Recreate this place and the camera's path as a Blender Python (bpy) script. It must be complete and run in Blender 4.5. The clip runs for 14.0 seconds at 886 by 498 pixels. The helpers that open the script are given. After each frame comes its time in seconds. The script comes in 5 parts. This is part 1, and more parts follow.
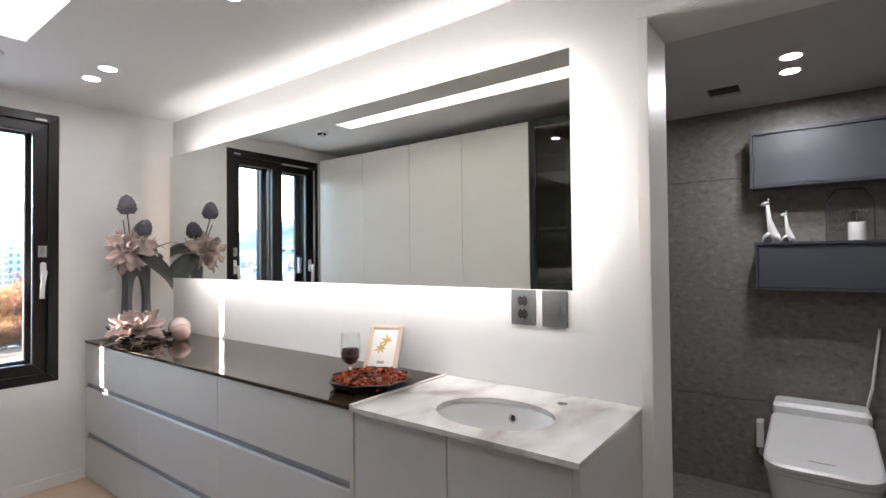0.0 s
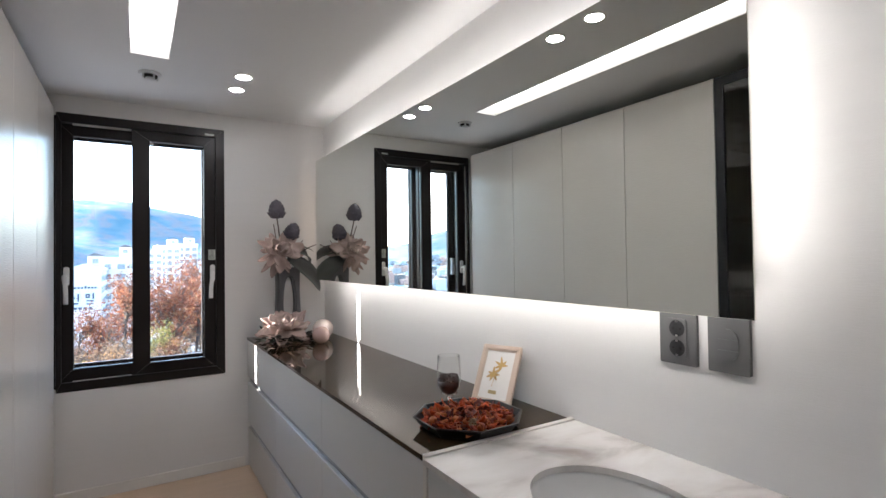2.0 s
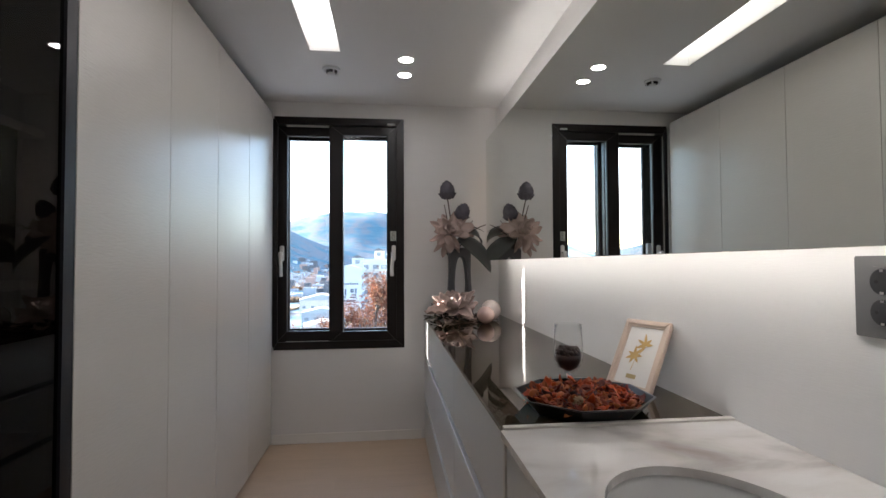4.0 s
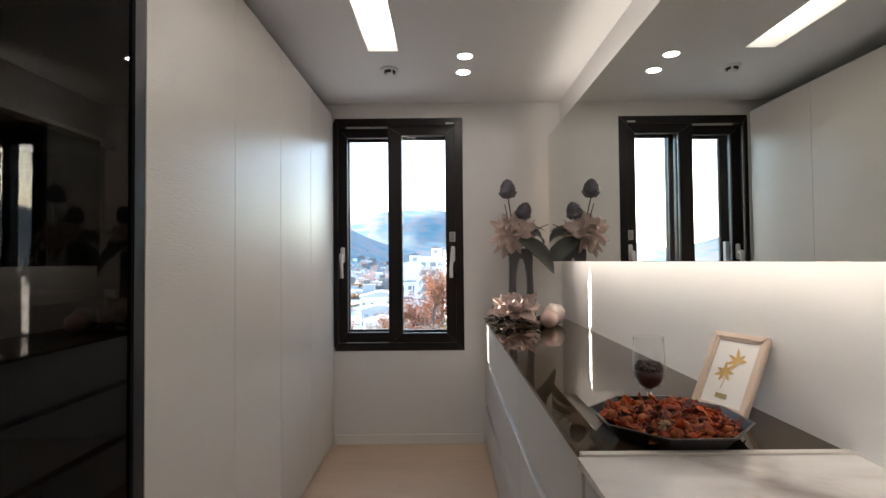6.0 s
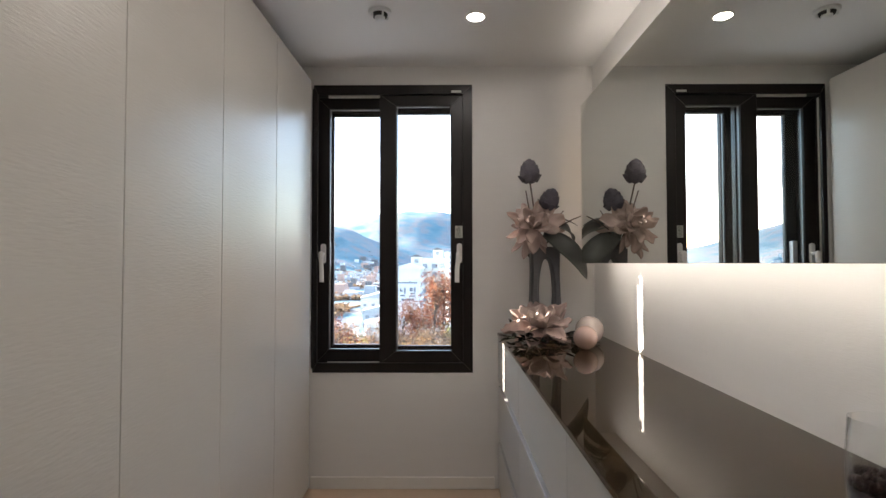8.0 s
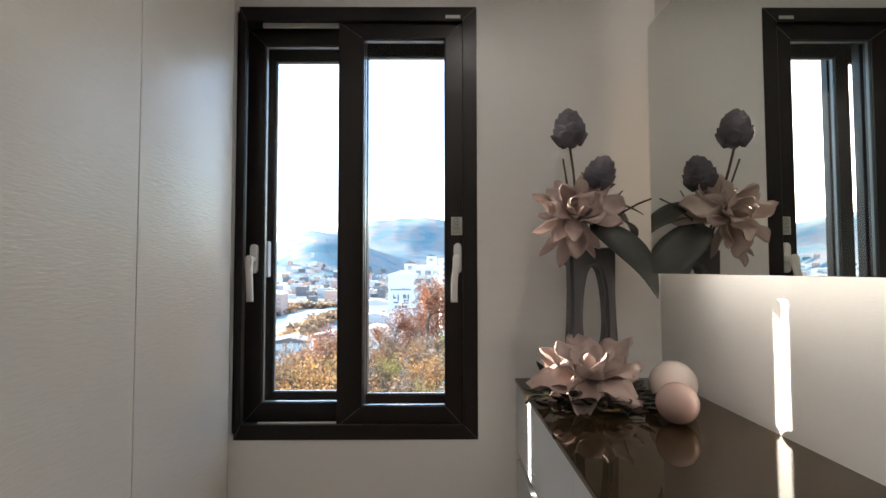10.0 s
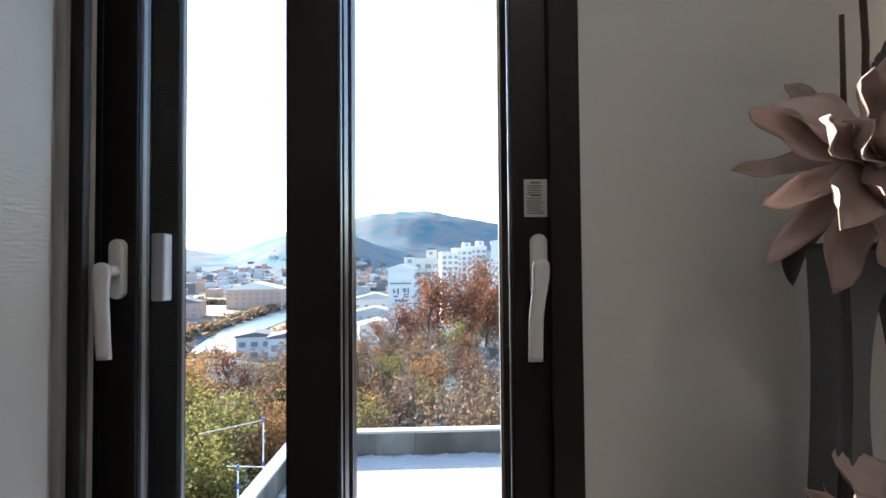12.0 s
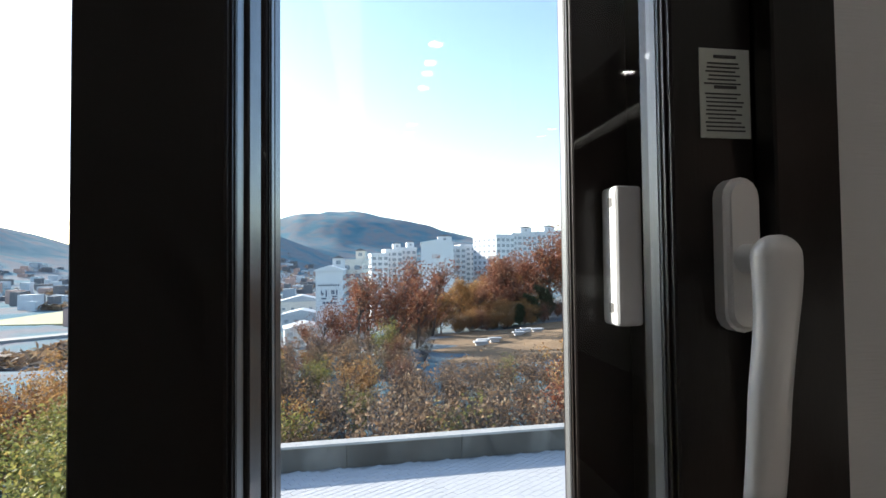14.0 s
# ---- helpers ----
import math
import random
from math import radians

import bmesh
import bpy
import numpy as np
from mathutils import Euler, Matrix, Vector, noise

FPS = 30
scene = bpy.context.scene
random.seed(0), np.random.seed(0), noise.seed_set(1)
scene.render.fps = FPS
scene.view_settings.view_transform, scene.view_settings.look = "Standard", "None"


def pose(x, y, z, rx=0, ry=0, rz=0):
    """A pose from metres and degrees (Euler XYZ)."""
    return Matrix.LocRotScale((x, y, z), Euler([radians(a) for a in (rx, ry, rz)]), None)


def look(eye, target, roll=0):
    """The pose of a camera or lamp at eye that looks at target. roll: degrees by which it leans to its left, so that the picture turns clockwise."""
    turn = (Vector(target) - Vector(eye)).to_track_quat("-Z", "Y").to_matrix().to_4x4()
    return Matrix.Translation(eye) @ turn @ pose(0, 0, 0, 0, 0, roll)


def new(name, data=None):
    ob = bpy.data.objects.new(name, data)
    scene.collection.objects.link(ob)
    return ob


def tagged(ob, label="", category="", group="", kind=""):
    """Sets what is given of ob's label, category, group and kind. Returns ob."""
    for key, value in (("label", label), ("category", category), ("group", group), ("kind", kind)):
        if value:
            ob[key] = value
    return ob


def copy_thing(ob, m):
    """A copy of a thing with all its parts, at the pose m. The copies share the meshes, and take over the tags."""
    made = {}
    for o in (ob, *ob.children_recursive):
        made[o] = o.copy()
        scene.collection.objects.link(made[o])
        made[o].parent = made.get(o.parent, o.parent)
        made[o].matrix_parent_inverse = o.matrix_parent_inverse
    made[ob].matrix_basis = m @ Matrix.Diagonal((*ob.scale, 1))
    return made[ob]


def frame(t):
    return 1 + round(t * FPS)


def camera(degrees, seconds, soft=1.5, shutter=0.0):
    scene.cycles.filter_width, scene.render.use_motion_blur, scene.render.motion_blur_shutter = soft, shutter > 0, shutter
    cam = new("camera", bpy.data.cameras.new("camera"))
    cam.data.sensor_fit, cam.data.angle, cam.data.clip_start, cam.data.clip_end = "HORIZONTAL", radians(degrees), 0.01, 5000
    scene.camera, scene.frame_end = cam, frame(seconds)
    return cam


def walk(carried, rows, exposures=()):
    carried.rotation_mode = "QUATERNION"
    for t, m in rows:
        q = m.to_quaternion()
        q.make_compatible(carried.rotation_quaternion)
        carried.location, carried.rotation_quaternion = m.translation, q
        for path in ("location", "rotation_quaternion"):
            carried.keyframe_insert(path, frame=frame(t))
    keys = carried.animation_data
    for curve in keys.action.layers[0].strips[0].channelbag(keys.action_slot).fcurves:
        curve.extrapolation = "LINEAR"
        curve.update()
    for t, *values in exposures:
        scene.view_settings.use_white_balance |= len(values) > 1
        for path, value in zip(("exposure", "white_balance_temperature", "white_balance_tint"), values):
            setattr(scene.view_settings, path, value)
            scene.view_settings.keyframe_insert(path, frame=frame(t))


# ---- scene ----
cam = camera(83.3, 14.0)
EXPOSURES = [(0.0, 3.92, 6100, 14), (2.0, 3.3, 6100, 14), (4.0, 2.85, 6250, 14), (6.5, 3.05, 6800, 15), (9.5, 2.95, 6800, 13), (11.0, 2.85, 6750, 12), (12.5, 1.98, 6350, 12), (14.0, 1.6, 6300, 10)]
PATH = [
    (0, (0.077, -0.426, 1.324), (1.677, 0.774, 1.36), -0.6),
    (0.5, (0.194, -0.395, 1.31), (1.703, 0.918, 1.346), -0.8),
    (1, (0.3, -0.358, 1.34), (1.707, 1.063, 1.37), -0.9),
    (1.5, (0.418, -0.312, 1.346), (1.682, 1.237, 1.383), -0.8),
    (2, (0.59, -0.303, 1.344), (1.639, 1.399, 1.381), -0.8),
    (2.5, (0.721, -0.276, 1.312), (1.524, 1.555, 1.358), -0.6),
    (3, (0.838, -0.223, 1.276), (1.426, 1.688, 1.328), -0.4),
    (3.5, (0.916, -0.222, 1.224), (1.339, 1.732, 1.28), -0.3),
    (4, (0.967, -0.246, 1.194), (1.188, 1.741, 1.253), -0.3),
    (6.5, (0.947, -0.101, 1.224), (0.93, 1.899, 1.273), -0.3),
    (7, (0.945, 0.06, 1.206), (0.916, 2.059, 1.262), 0.0),
    (9.5, (0.925, 1.154, 1.233), (0.943, 3.153, 1.29), -0.2),
    (10, (0.944, 1.394, 1.227), (0.957, 3.392, 1.31), -0.1),
    (10.5, (0.921, 1.661, 1.283), (0.936, 3.66, 1.331), -0.3),
    (11, (0.889, 1.911, 1.275), (0.907, 3.91, 1.324), -0.3),
    (11.5, (0.867, 2.157, 1.276), (0.886, 4.156, 1.332), -0.3),
    (12, (0.837, 2.347, 1.275), (0.852, 4.346, 1.331), -0.5),
    (12.5, (0.777, 2.532, 1.276), (0.8, 4.531, 1.336), -0.5),
    (13, (0.742, 2.67, 1.263), (0.846, 4.667, 1.323), 0.3),
    (13.5, (0.739, 2.807, 1.259), (0.937, 4.796, 1.322), -0.2),
    (14, (0.748, 2.888, 1.265), (1.043, 4.865, 1.323), -0.6),
]
walk(cam, [(t, look(eye, target, roll)) for t, eye, target, roll in PATH], EXPOSURES)

# ---- world and sun ----
SUN_AZ, SUN_EL = radians(-54.7), radians(19.5)  # azimuth from +y towards +x
world = bpy.data.worlds.new("sky")
scene.world = world
world.use_nodes = True
wn, wl = world.node_tree.nodes, world.node_tree.links
sky = wn.new("ShaderNodeTexSky")
sky.sky_type, sky.sun_disc = "NISHITA", False
sky.sun_elevation, sky.sun_rotation = SUN_EL, SUN_AZ
sky.air_density, sky.dust_density = 1.0, 0.6
wl.new(sky.outputs[0], wn["Background"].inputs[0])
wn["Background"].inputs[1].default_value = 0.15
sun = new("sun", bpy.data.lights.new("sun", "SUN"))
sun.data.energy, sun.data.angle, sun.data.color = 5.0, radians(0.5), (1.0, 0.93, 0.82)
sun.matrix_world = look((0, 0, 0), (-math.sin(SUN_AZ) * math.cos(SUN_EL), -math.cos(SUN_AZ) * math.cos(SUN_EL), -math.sin(SUN_EL)))


# ---- materials ----
def mat(name, col, rough=0.5, metal=0.0, var=0.06, scale=6.0, bump=0.0, bscale=150.0, spec=0.5, coat=0.0, stretch=(1, 1, 1), fine=0.0, per=0.0, island=0.0, detail=6.0):
    """A Principled material whose colour varies at two scales, with fine relief."""
    m = bpy.data.materials.new(name)
    m.use_nodes = True
    n, l = m.node_tree.nodes, m.node_tree.links
    b = n["Principled BSDF"]
    b.inputs["Roughness"].default_value, b.inputs["Metallic"].default_value = rough, metal
    b.inputs["Specular IOR Level"].default_value = spec
    b.inputs["Coat Weight"].default_value, b.inputs["Coat Roughness"].default_value = coat, 0.05
    tc, mp = n.new("ShaderNodeTexCoord"), n.new("ShaderNodeMapping")
    mp.inputs["Scale"].default_value = stretch
    l.new(tc.outputs["Object"], mp.inputs[0])
    n1, n2 = n.new("ShaderNodeTexNoise"), n.new("ShaderNodeTexNoise")
    for nd, sc in ((n1, scale), (n2, bscale)):
        nd.inputs["Scale"].default_value, nd.inputs["Detail"].default_value = sc, detail
        l.new(mp.outputs[0], nd.inputs[0])
    val = n.new("ShaderNodeMath")
    val.operation = "MULTIPLY_ADD"
    val.inputs[1].default_value, val.inputs[2].default_value = 2 * var, 1 - var
    l.new(n1.outputs[0], val.inputs[0])
    add = n.new("ShaderNodeMath")
    add.operation = "MULTIPLY_ADD"
    add.inputs[1].default_value = 2 * fine
    l.new(n2.outputs[0], add.inputs[0])
    l.new(val.outputs[0], add.inputs[2])
    last = add.outputs[0]
    if per or island:
        src = n.new("ShaderNodeObjectInfo").outputs["Random"] if per else n.new("ShaderNodeNewGeometry").outputs["Random Per Island"]
        ad = n.new("ShaderNodeMath")
        ad.operation = "MULTIPLY_ADD"
        ad.inputs[1].default_value = 2 * (per or island)
        l.new(src, ad.inputs[0])
        l.new(last, ad.inputs[2])
        last = ad.outputs[0]
    hs = n.new("ShaderNodeHueSaturation")
    hs.inputs["Color"].default_value = (*col, 1)
    l.new(last, hs.inputs["Value"])
    l.new(hs.outputs[0], b.inputs["Base Color"])
    if bump:
        bp = n.new("ShaderNodeBump")
        bp.inputs["Strength"].default_value, bp.inputs["Distance"].default_value = bump, 0.002
        l.new(n2.outputs[0], bp.inputs["Height"])
        l.new(bp.outputs[0], b.inputs["Normal"])
    return m


def ramped(name, cols, rough=0.5, scale=5.0, detail=8.0, distort=0.0, bump=0.0, stretch=(1, 1, 1), spec=0.5, island=False, per=False, coat=0.0, through_light=0.0, bump_depth=0.004):
    """Noise (or a piece's random number) through a colour ramp."""
    m = bpy.data.materials.new(name)
    m.use_nodes = True
    n, l = m.node_tree.nodes, m.node_tree.links
    b = n["Principled BSDF"]
    b.inputs["Roughness"].default_value, b.inputs["Specular IOR Level"].default_value = rough, spec
    b.inputs["Coat Weight"].default_value, b.inputs["Coat Roughness"].default_value = coat, 0.04
    tc, mp, nz, cr = n.new("ShaderNodeTexCoord"), n.new("ShaderNodeMapping"), n.new("ShaderNodeTexNoise"), n.new("ShaderNodeValToRGB")
    mp.inputs["Scale"].default_value = stretch
    l.new(tc.outputs["Object"], mp.inputs[0])
    l.new(mp.outputs[0], nz.inputs[0])
    nz.inputs["Scale"].default_value, nz.inputs["Detail"].default_value, nz.inputs["Distortion"].default_value = scale, detail, distort
    src = nz.outputs[0]
    if island or per:
        r = n.new("ShaderNodeNewGeometry").outputs["Random Per Island"] if island else n.new("ShaderNodeObjectInfo").outputs["Random"]
        ad = n.new("ShaderNodeMath")
        ad.operation = "MULTIPLY_ADD"
        ad.inputs[1].default_value = 0.3
        l.new(nz.outputs[0], ad.inputs[0])
        sub = n.new("ShaderNodeMath")
        sub.operation = "MULTIPLY_ADD"
        sub.inputs[1].default_value, sub.inputs[2].default_value = 0.85, -0.08
        l.new(r, sub.inputs[0])
        l.new(sub.outputs[0], ad.inputs[2])
        src = ad.outputs[0]
    l.new(src, cr.inputs[0])
    el = cr.color_ramp.elements
    while len(el) < len(cols):
        el.new(0.5)
    for e, (p, c) in zip(el, cols):
        e.position, e.color = p, (*c, 1)
    l.new(cr.outputs[0], b.inputs["Base Color"])
    if bump:
        bp = n.new("ShaderNodeBump")
        bp.inputs["Strength"].default_value, bp.inputs["Distance"].default_value = bump, bump_depth
        l.new(nz.outputs[0], bp.inputs["Height"])
        l.new(bp.outputs[0], b.inputs["Normal"])
    if through_light:
        tl, mx = n.new("ShaderNodeBsdfTranslucent"), n.new("ShaderNodeMixShader")
        l.new(cr.outputs[0], tl.inputs[0])
        mx.inputs[0].default_value = through_light
        l.new(b.outputs[0], mx.inputs[1])
        l.new(tl.outputs[0], mx.inputs[2])
        l.new(mx.outputs[0], n["Material Output"].inputs[0])
    return m


def emit(name, col, strength):
    m = bpy.data.materials.new(name)
    m.use_nodes = True
    b = m.node_tree.nodes["Principled BSDF"]
    b.inputs["Base Color"].default_value = (0.8, 0.8, 0.8, 1)
    b.inputs["Emission Color"].default_value, b.inputs["Emission Strength"].default_value = (*col, 1), strength
    return m


def thin_glass(name, tint, gloss_rough=0.0, ior=1.5):
    """A clear sheet: straight-through light tinted, with Fresnel gloss over it."""
    m = bpy.data.materials.new(name)
    m.use_nodes = True
    n, l = m.node_tree.nodes, m.node_tree.links
    n.remove(n["Principled BSDF"])
    tr, gl, lw, mx = n.new("ShaderNodeBsdfTransparent"), n.new("ShaderNodeBsdfGlossy"), n.new("ShaderNodeLayerWeight"), n.new("ShaderNodeMixShader")
    pw, fr = n.new("ShaderNodeMath"), n.new("ShaderNodeMath")
    pw.operation, fr.operation = "POWER", "MULTIPLY_ADD"
    f0 = ((ior - 1) / (ior + 1)) ** 2
    pw.inputs[1].default_value, fr.inputs[1].default_value, fr.inputs[2].default_value = 5.0, 1 - f0, f0
    lw.inputs[0].default_value = 0.5
    l.new(lw.outputs["Facing"], pw.inputs[0])
    l.new(pw.outputs[0], fr.inputs[0])
    tr.inputs[0].default_value = (*tint, 1)
    gl.inputs["Roughness"].default_value = gloss_rough
    l.new(fr.outputs[0], mx.inputs[0])
    l.new(tr.outputs[0], mx.inputs[1])
    l.new(gl.outputs[0], mx.inputs[2])
    l.new(mx.outputs[0], n["Material Output"].inputs[0])
    return m


M_WALL = mat("wall_paper", (0.74, 0.73, 0.72), 0.6, var=0.02, scale=3, bump=0.25, bscale=40, stretch=(1, 1, 12))
M_CEIL = mat("ceiling_paint", (0.76, 0.755, 0.75), 0.75, var=0.015, scale=2, bump=0.08, bscale=300)
M_TRIM = mat("white_trim", (0.78, 0.76, 0.73), 0.4, var=0.02, scale=5, bump=0.05)
M_FLOOR = mat("oak_board", (0.57, 0.425, 0.305), 0.38, var=0.10, scale=3, bump=0.12, bscale=60, stretch=(1.2, 18, 1), fine=0.05, per=0.03)
M_WARD = mat("embossed_foil", (0.66, 0.635, 0.595), 0.27, var=0.02, scale=2, bump=0.45, bscale=24, stretch=(1, 1.2, 7), spec=0.5)
M_CAB = mat("grey_lacquer", (0.57, 0.57, 0.56), 0.35, var=0.02, scale=3, bump=0.03, bscale=300)
M_GROOVE = mat("brushed_groove", (0.30, 0.31, 0.33), 0.35, metal=0.6, var=0.05, scale=10, stretch=(1, 0.05, 1))
M_PANEL = mat("warm_grey_panel", (0.60, 0.57, 0.53), 0.45, var=0.02)
M_TOP = mat("smoked_glass_top", (0.034, 0.022, 0.011), 0.02, var=0.05, spec=0.24)
M_TOP.node_tree.nodes["Principled BSDF"].inputs["Specular Tint"].default_value = (1.0, 0.72, 0.42, 1)
M_MARBLE = ramped("cloudy_marble", ((0.30, (0.36, 0.32, 0.29)), (0.42, (0.54, 0.505, 0.475)), (0.50, (0.66, 0.63, 0.60)), (0.66, (0.76, 0.745, 0.72))), 0.12, 3.2, 9, 0.6, stretch=(1, 1.8, 1), coat=0.4)
M_CERAMIC = mat("white_ceramic", (0.80, 0.80, 0.79), 0.08, var=0.01, coat=0.6)
M_CHROME = mat("chrome", (0.75, 0.75, 0.76), 0.12, metal=1.0, var=0.02)
M_BLACK = mat("black_hole", (0.01, 0.01, 0.01), 0.6)
M_PVC = mat("dark_brown_profile", (0.011, 0.008, 0.0075), 0.34, var=0.10, scale=8, bump=0.10, bscale=120, stretch=(3, 3, 0.6), spec=0.35)
M_MITRE = mat("pale_mitre_line", (0.16, 0.15, 0.14), 0.5)
M_GASKET = mat("rubber_seal", (0.012, 0.012, 0.013), 0.5)
M_SPACER = mat("aluminium_spacer", (0.16, 0.165, 0.17), 0.4, metal=0.5, var=0.08, scale=300)
M_BRUSH = mat("white_track_strip", (0.70, 0.68, 0.64), 0.55)
M_HANDLE = mat("satin_silver", (0.78, 0.77, 0.76), 0.30, metal=0.12, var=0.03, scale=40)
M_LOCK = mat("white_plastic", (0.72, 0.73, 0.74), 0.4)
M_STICK = mat("grey_label", (0.55, 0.57, 0.52), 0.45)
M_INK = mat("dark_ink", (0.05, 0.05, 0.05), 0.6)
M_PANE = thin_glass("window_glass", (0.99, 0.995, 0.995), 0.0, 1.36)
M_SMOKE = thin_glass("smoked_door_glass", (0.30, 0.27, 0.25), 0.0, 1.5)
M_FRAMEBLK = mat("black_anodised", (0.012, 0.012, 0.016), 0.35, metal=0.3)
M_DARKWOOD = mat("dark_cabinet_board", (0.13, 0.11, 0.10), 0.5, var=0.1, scale=5, stretch=(1, 8, 1))
M_SHELF = mat("oak_shelf_board", (0.36, 0.28, 0.20), 0.5, var=0.1, scale=5, stretch=(1, 0.2, 8))
M_PLATE = mat("grey_plastic_plate", (0.12, 0.12, 0.12), 0.35, var=0.02)
M_PLATE_D = mat("dark_grey_plastic", (0.022, 0.022, 0.024), 0.35)
M_MIRROR = mat("mirror_silver", (0.82, 0.84, 0.80), 0.0, metal=1.0, var=0.0)
M_LED = emit("led_strip", (1.0, 0.94, 0.86), 1.65)
M_LEDWEAK = emit("led_strip_weak", (1.0, 0.78, 0.55), 0.5)
M_DIFF = emit("frosted_diffuser", (1.0, 0.96, 0.90), 0.39)
M_DL = emit("downlight_lens", (1.0, 0.97, 0.93), 10.0)
M_BATHDL = emit("bath_downlight_lens", (1.0, 0.97, 0.93), 34.0)


# ---- builders ----
def box(bm, x0, y0, z0, x1, y1, z1, bevel=0.0, seg=2):
    vs = [bm.verts.new(p) for p in ((x0, y0, z0), (x1, y0, z0), (x1, y1, z0), (x0, y1, z0), (x0, y0, z1), (x1, y0, z1), (x1, y1, z1), (x0, y1, z1))]
    fs = [bm.faces.new([vs[i] for i in f]) for f in ((3, 2, 1, 0), (4, 5, 6, 7), (0, 1, 5, 4), (1, 2, 6, 5), (2, 3, 7, 6), (3, 0, 4, 7))]
    if bevel:
        es = list({e for f in fs for e in f.edges})
        bmesh.ops.bevel(bm, geom=es, offset=bevel, segments=seg, affect="EDGES", profile=0.6)
    return bm


def lathe(bm, prof, centre, n=32, axis=None, closed=False):
    """Turns (radius, height) round z at centre; axis: a matrix put before."""
    rings = []
    for r, h in prof:
        if r < 1e-5:
            p = Vector((0, 0, h))
            rings.append([bm.verts.new((axis @ p if axis else p) + Vector(centre))])
        else:
            ring = []
            for k in range(n):
                a = 2 * math.pi * k / n
                p = Vector((r * math.cos(a), r * math.sin(a), h))
                ring.append(bm.verts.new((axis @ p if axis else p) + Vector(centre)))
            rings.append(ring)
    for a, b in zip(rings, rings[1:]):
        for k in range(n):
            q = (k + 1) % n
            if len(a) == 1 and len(b) == 1:
                continue
            if len(a) == 1:
                bm.faces.new((a[0], b[k], b[q]))
            elif len(b) == 1:
                bm.faces.new((a[k], a[q], b[0]))
            else:
                bm.faces.new((a[k], a[q], b[q], b[k]))
    return bm


def tube(bm, pts, radii, n=8):
    """A round rod along points, with its own radius at each."""
    pts = [Vector(p) for p in pts]
    if not isinstance(radii, (list, tuple)):
        radii = [radii] * len(pts)
    rings, side = [], None
    for i, p in enumerate(pts):
        d = (pts[min(i + 1, len(pts) - 1)] - pts[max(i - 1, 0)]).normalized()
        if side is None:
            side = d.orthogonal().normalized()
        side = (side - d * side.dot(d)).normalized()
        up = d.cross(side)
        rings.append([bm.verts.new(p + radii[i] * (math.cos(2 * math.pi * k / n) * side + math.sin(2 * math.pi * k / n) * up)) for k in range(n)])
    for a, b in zip(rings, rings[1:]):
        for k in range(n):
            bm.faces.new((a[k], a[(k + 1) % n], b[(k + 1) % n], b[k]))
    bm.faces.new(rings[0][::-1])
    bm.faces.new(rings[-1])
    return bm


def prism(bm, outline, d0, d1, axis="z"):
    """Extrudes a closed outline of pairs between d0 and d1 along an axis."""
    put = {"x": lambda u, v, d: (d, u, v), "y": lambda u, v, d: (u, d, v), "z": lambda u, v, d: (u, v, d)}[axis]
    a = [bm.verts.new(put(u, v, d0)) for u, v in outline]
    b = [bm.verts.new(put(u, v, d1)) for u, v in outline]
    bm.faces.new(a[::-1])
    bm.faces.new(b)
    for k in range(len(a)):
        q = (k + 1) % len(a)
        bm.faces.new((a[k], a[q], b[q], b[k]))
    return bm


def mesh_of(name, bm, material, smooth=False):
    bmesh.ops.recalc_face_normals(bm, faces=bm.faces)
    me = bpy.data.meshes.new(name)
    bm.to_mesh(me)
    bm.free()
    me.materials.append(material)
    if smooth:
        me.shade_smooth()
    return me


def solid(name, bm, material, label="", category="", group="", kind="", smooth=False):
    return tagged(new(name, mesh_of(name, bm, material, smooth)), label, category, group, kind)


def thing(name, at, label, category, group="", kind=""):
    e = new(name)
    e.location = at
    e.empty_display_size = 0.05
    return tagged(e, label, category, group, kind)


def part(name, bm, material, parent, label="", smooth=False):
    ob = new(name, mesh_of(name, bm, material, smooth))
    ob.parent = parent
    if parent.type == "EMPTY":
        ob.matrix_parent_inverse = Matrix.Translation(parent.location).inverted()
    return tagged(ob, label)


def B():
    return bmesh.new()


def bx(*a, **k):
    return box(bmesh.new(), *a, **k)


# ---- the room ----
WX, WY, CZ = 1.744, 3.20, 2.30      # mirror wall, window wall, ceiling
WARD = 0.203                         # face of the wardrobe
BACK, LEFT = -2.40, -1.60            # walls behind the camera
S = dict(kind="structure")

solid("floor", bx(LEFT, BACK, -0.12, WX + 0.2, WY + 0.1, -0.008), M_FLOOR, "pale oak plank floor of the dressing room", "floor", **S)


def wall_with_hole(name, axis, d0, d1, u0, u1, z0, z1, hole, label):
    """A wall between d0 and d1 thick, with one rectangular opening (u0, z0, u1, z1)."""
    bm = B()
    a, c, b, d = hole
    for p in ((u0, z0, a, z1), (b, z0, u1, z1), (a, z0, b, c), (a, d, b, z1)):
        if p[2] - p[0] < 1e-4 or p[3] - p[1] < 1e-4:
            continue
        if axis == "y":
            box(bm, p[0], d0, p[1], p[2], d1, p[3])
        else:
            box(bm, d0, p[0], p[1], d1, p[2], p[3])
    bmesh.ops.remove_doubles(bm, verts=bm.verts, dist=1e-5)
    return solid(name, bm, M_WALL, label, "wall", **S)


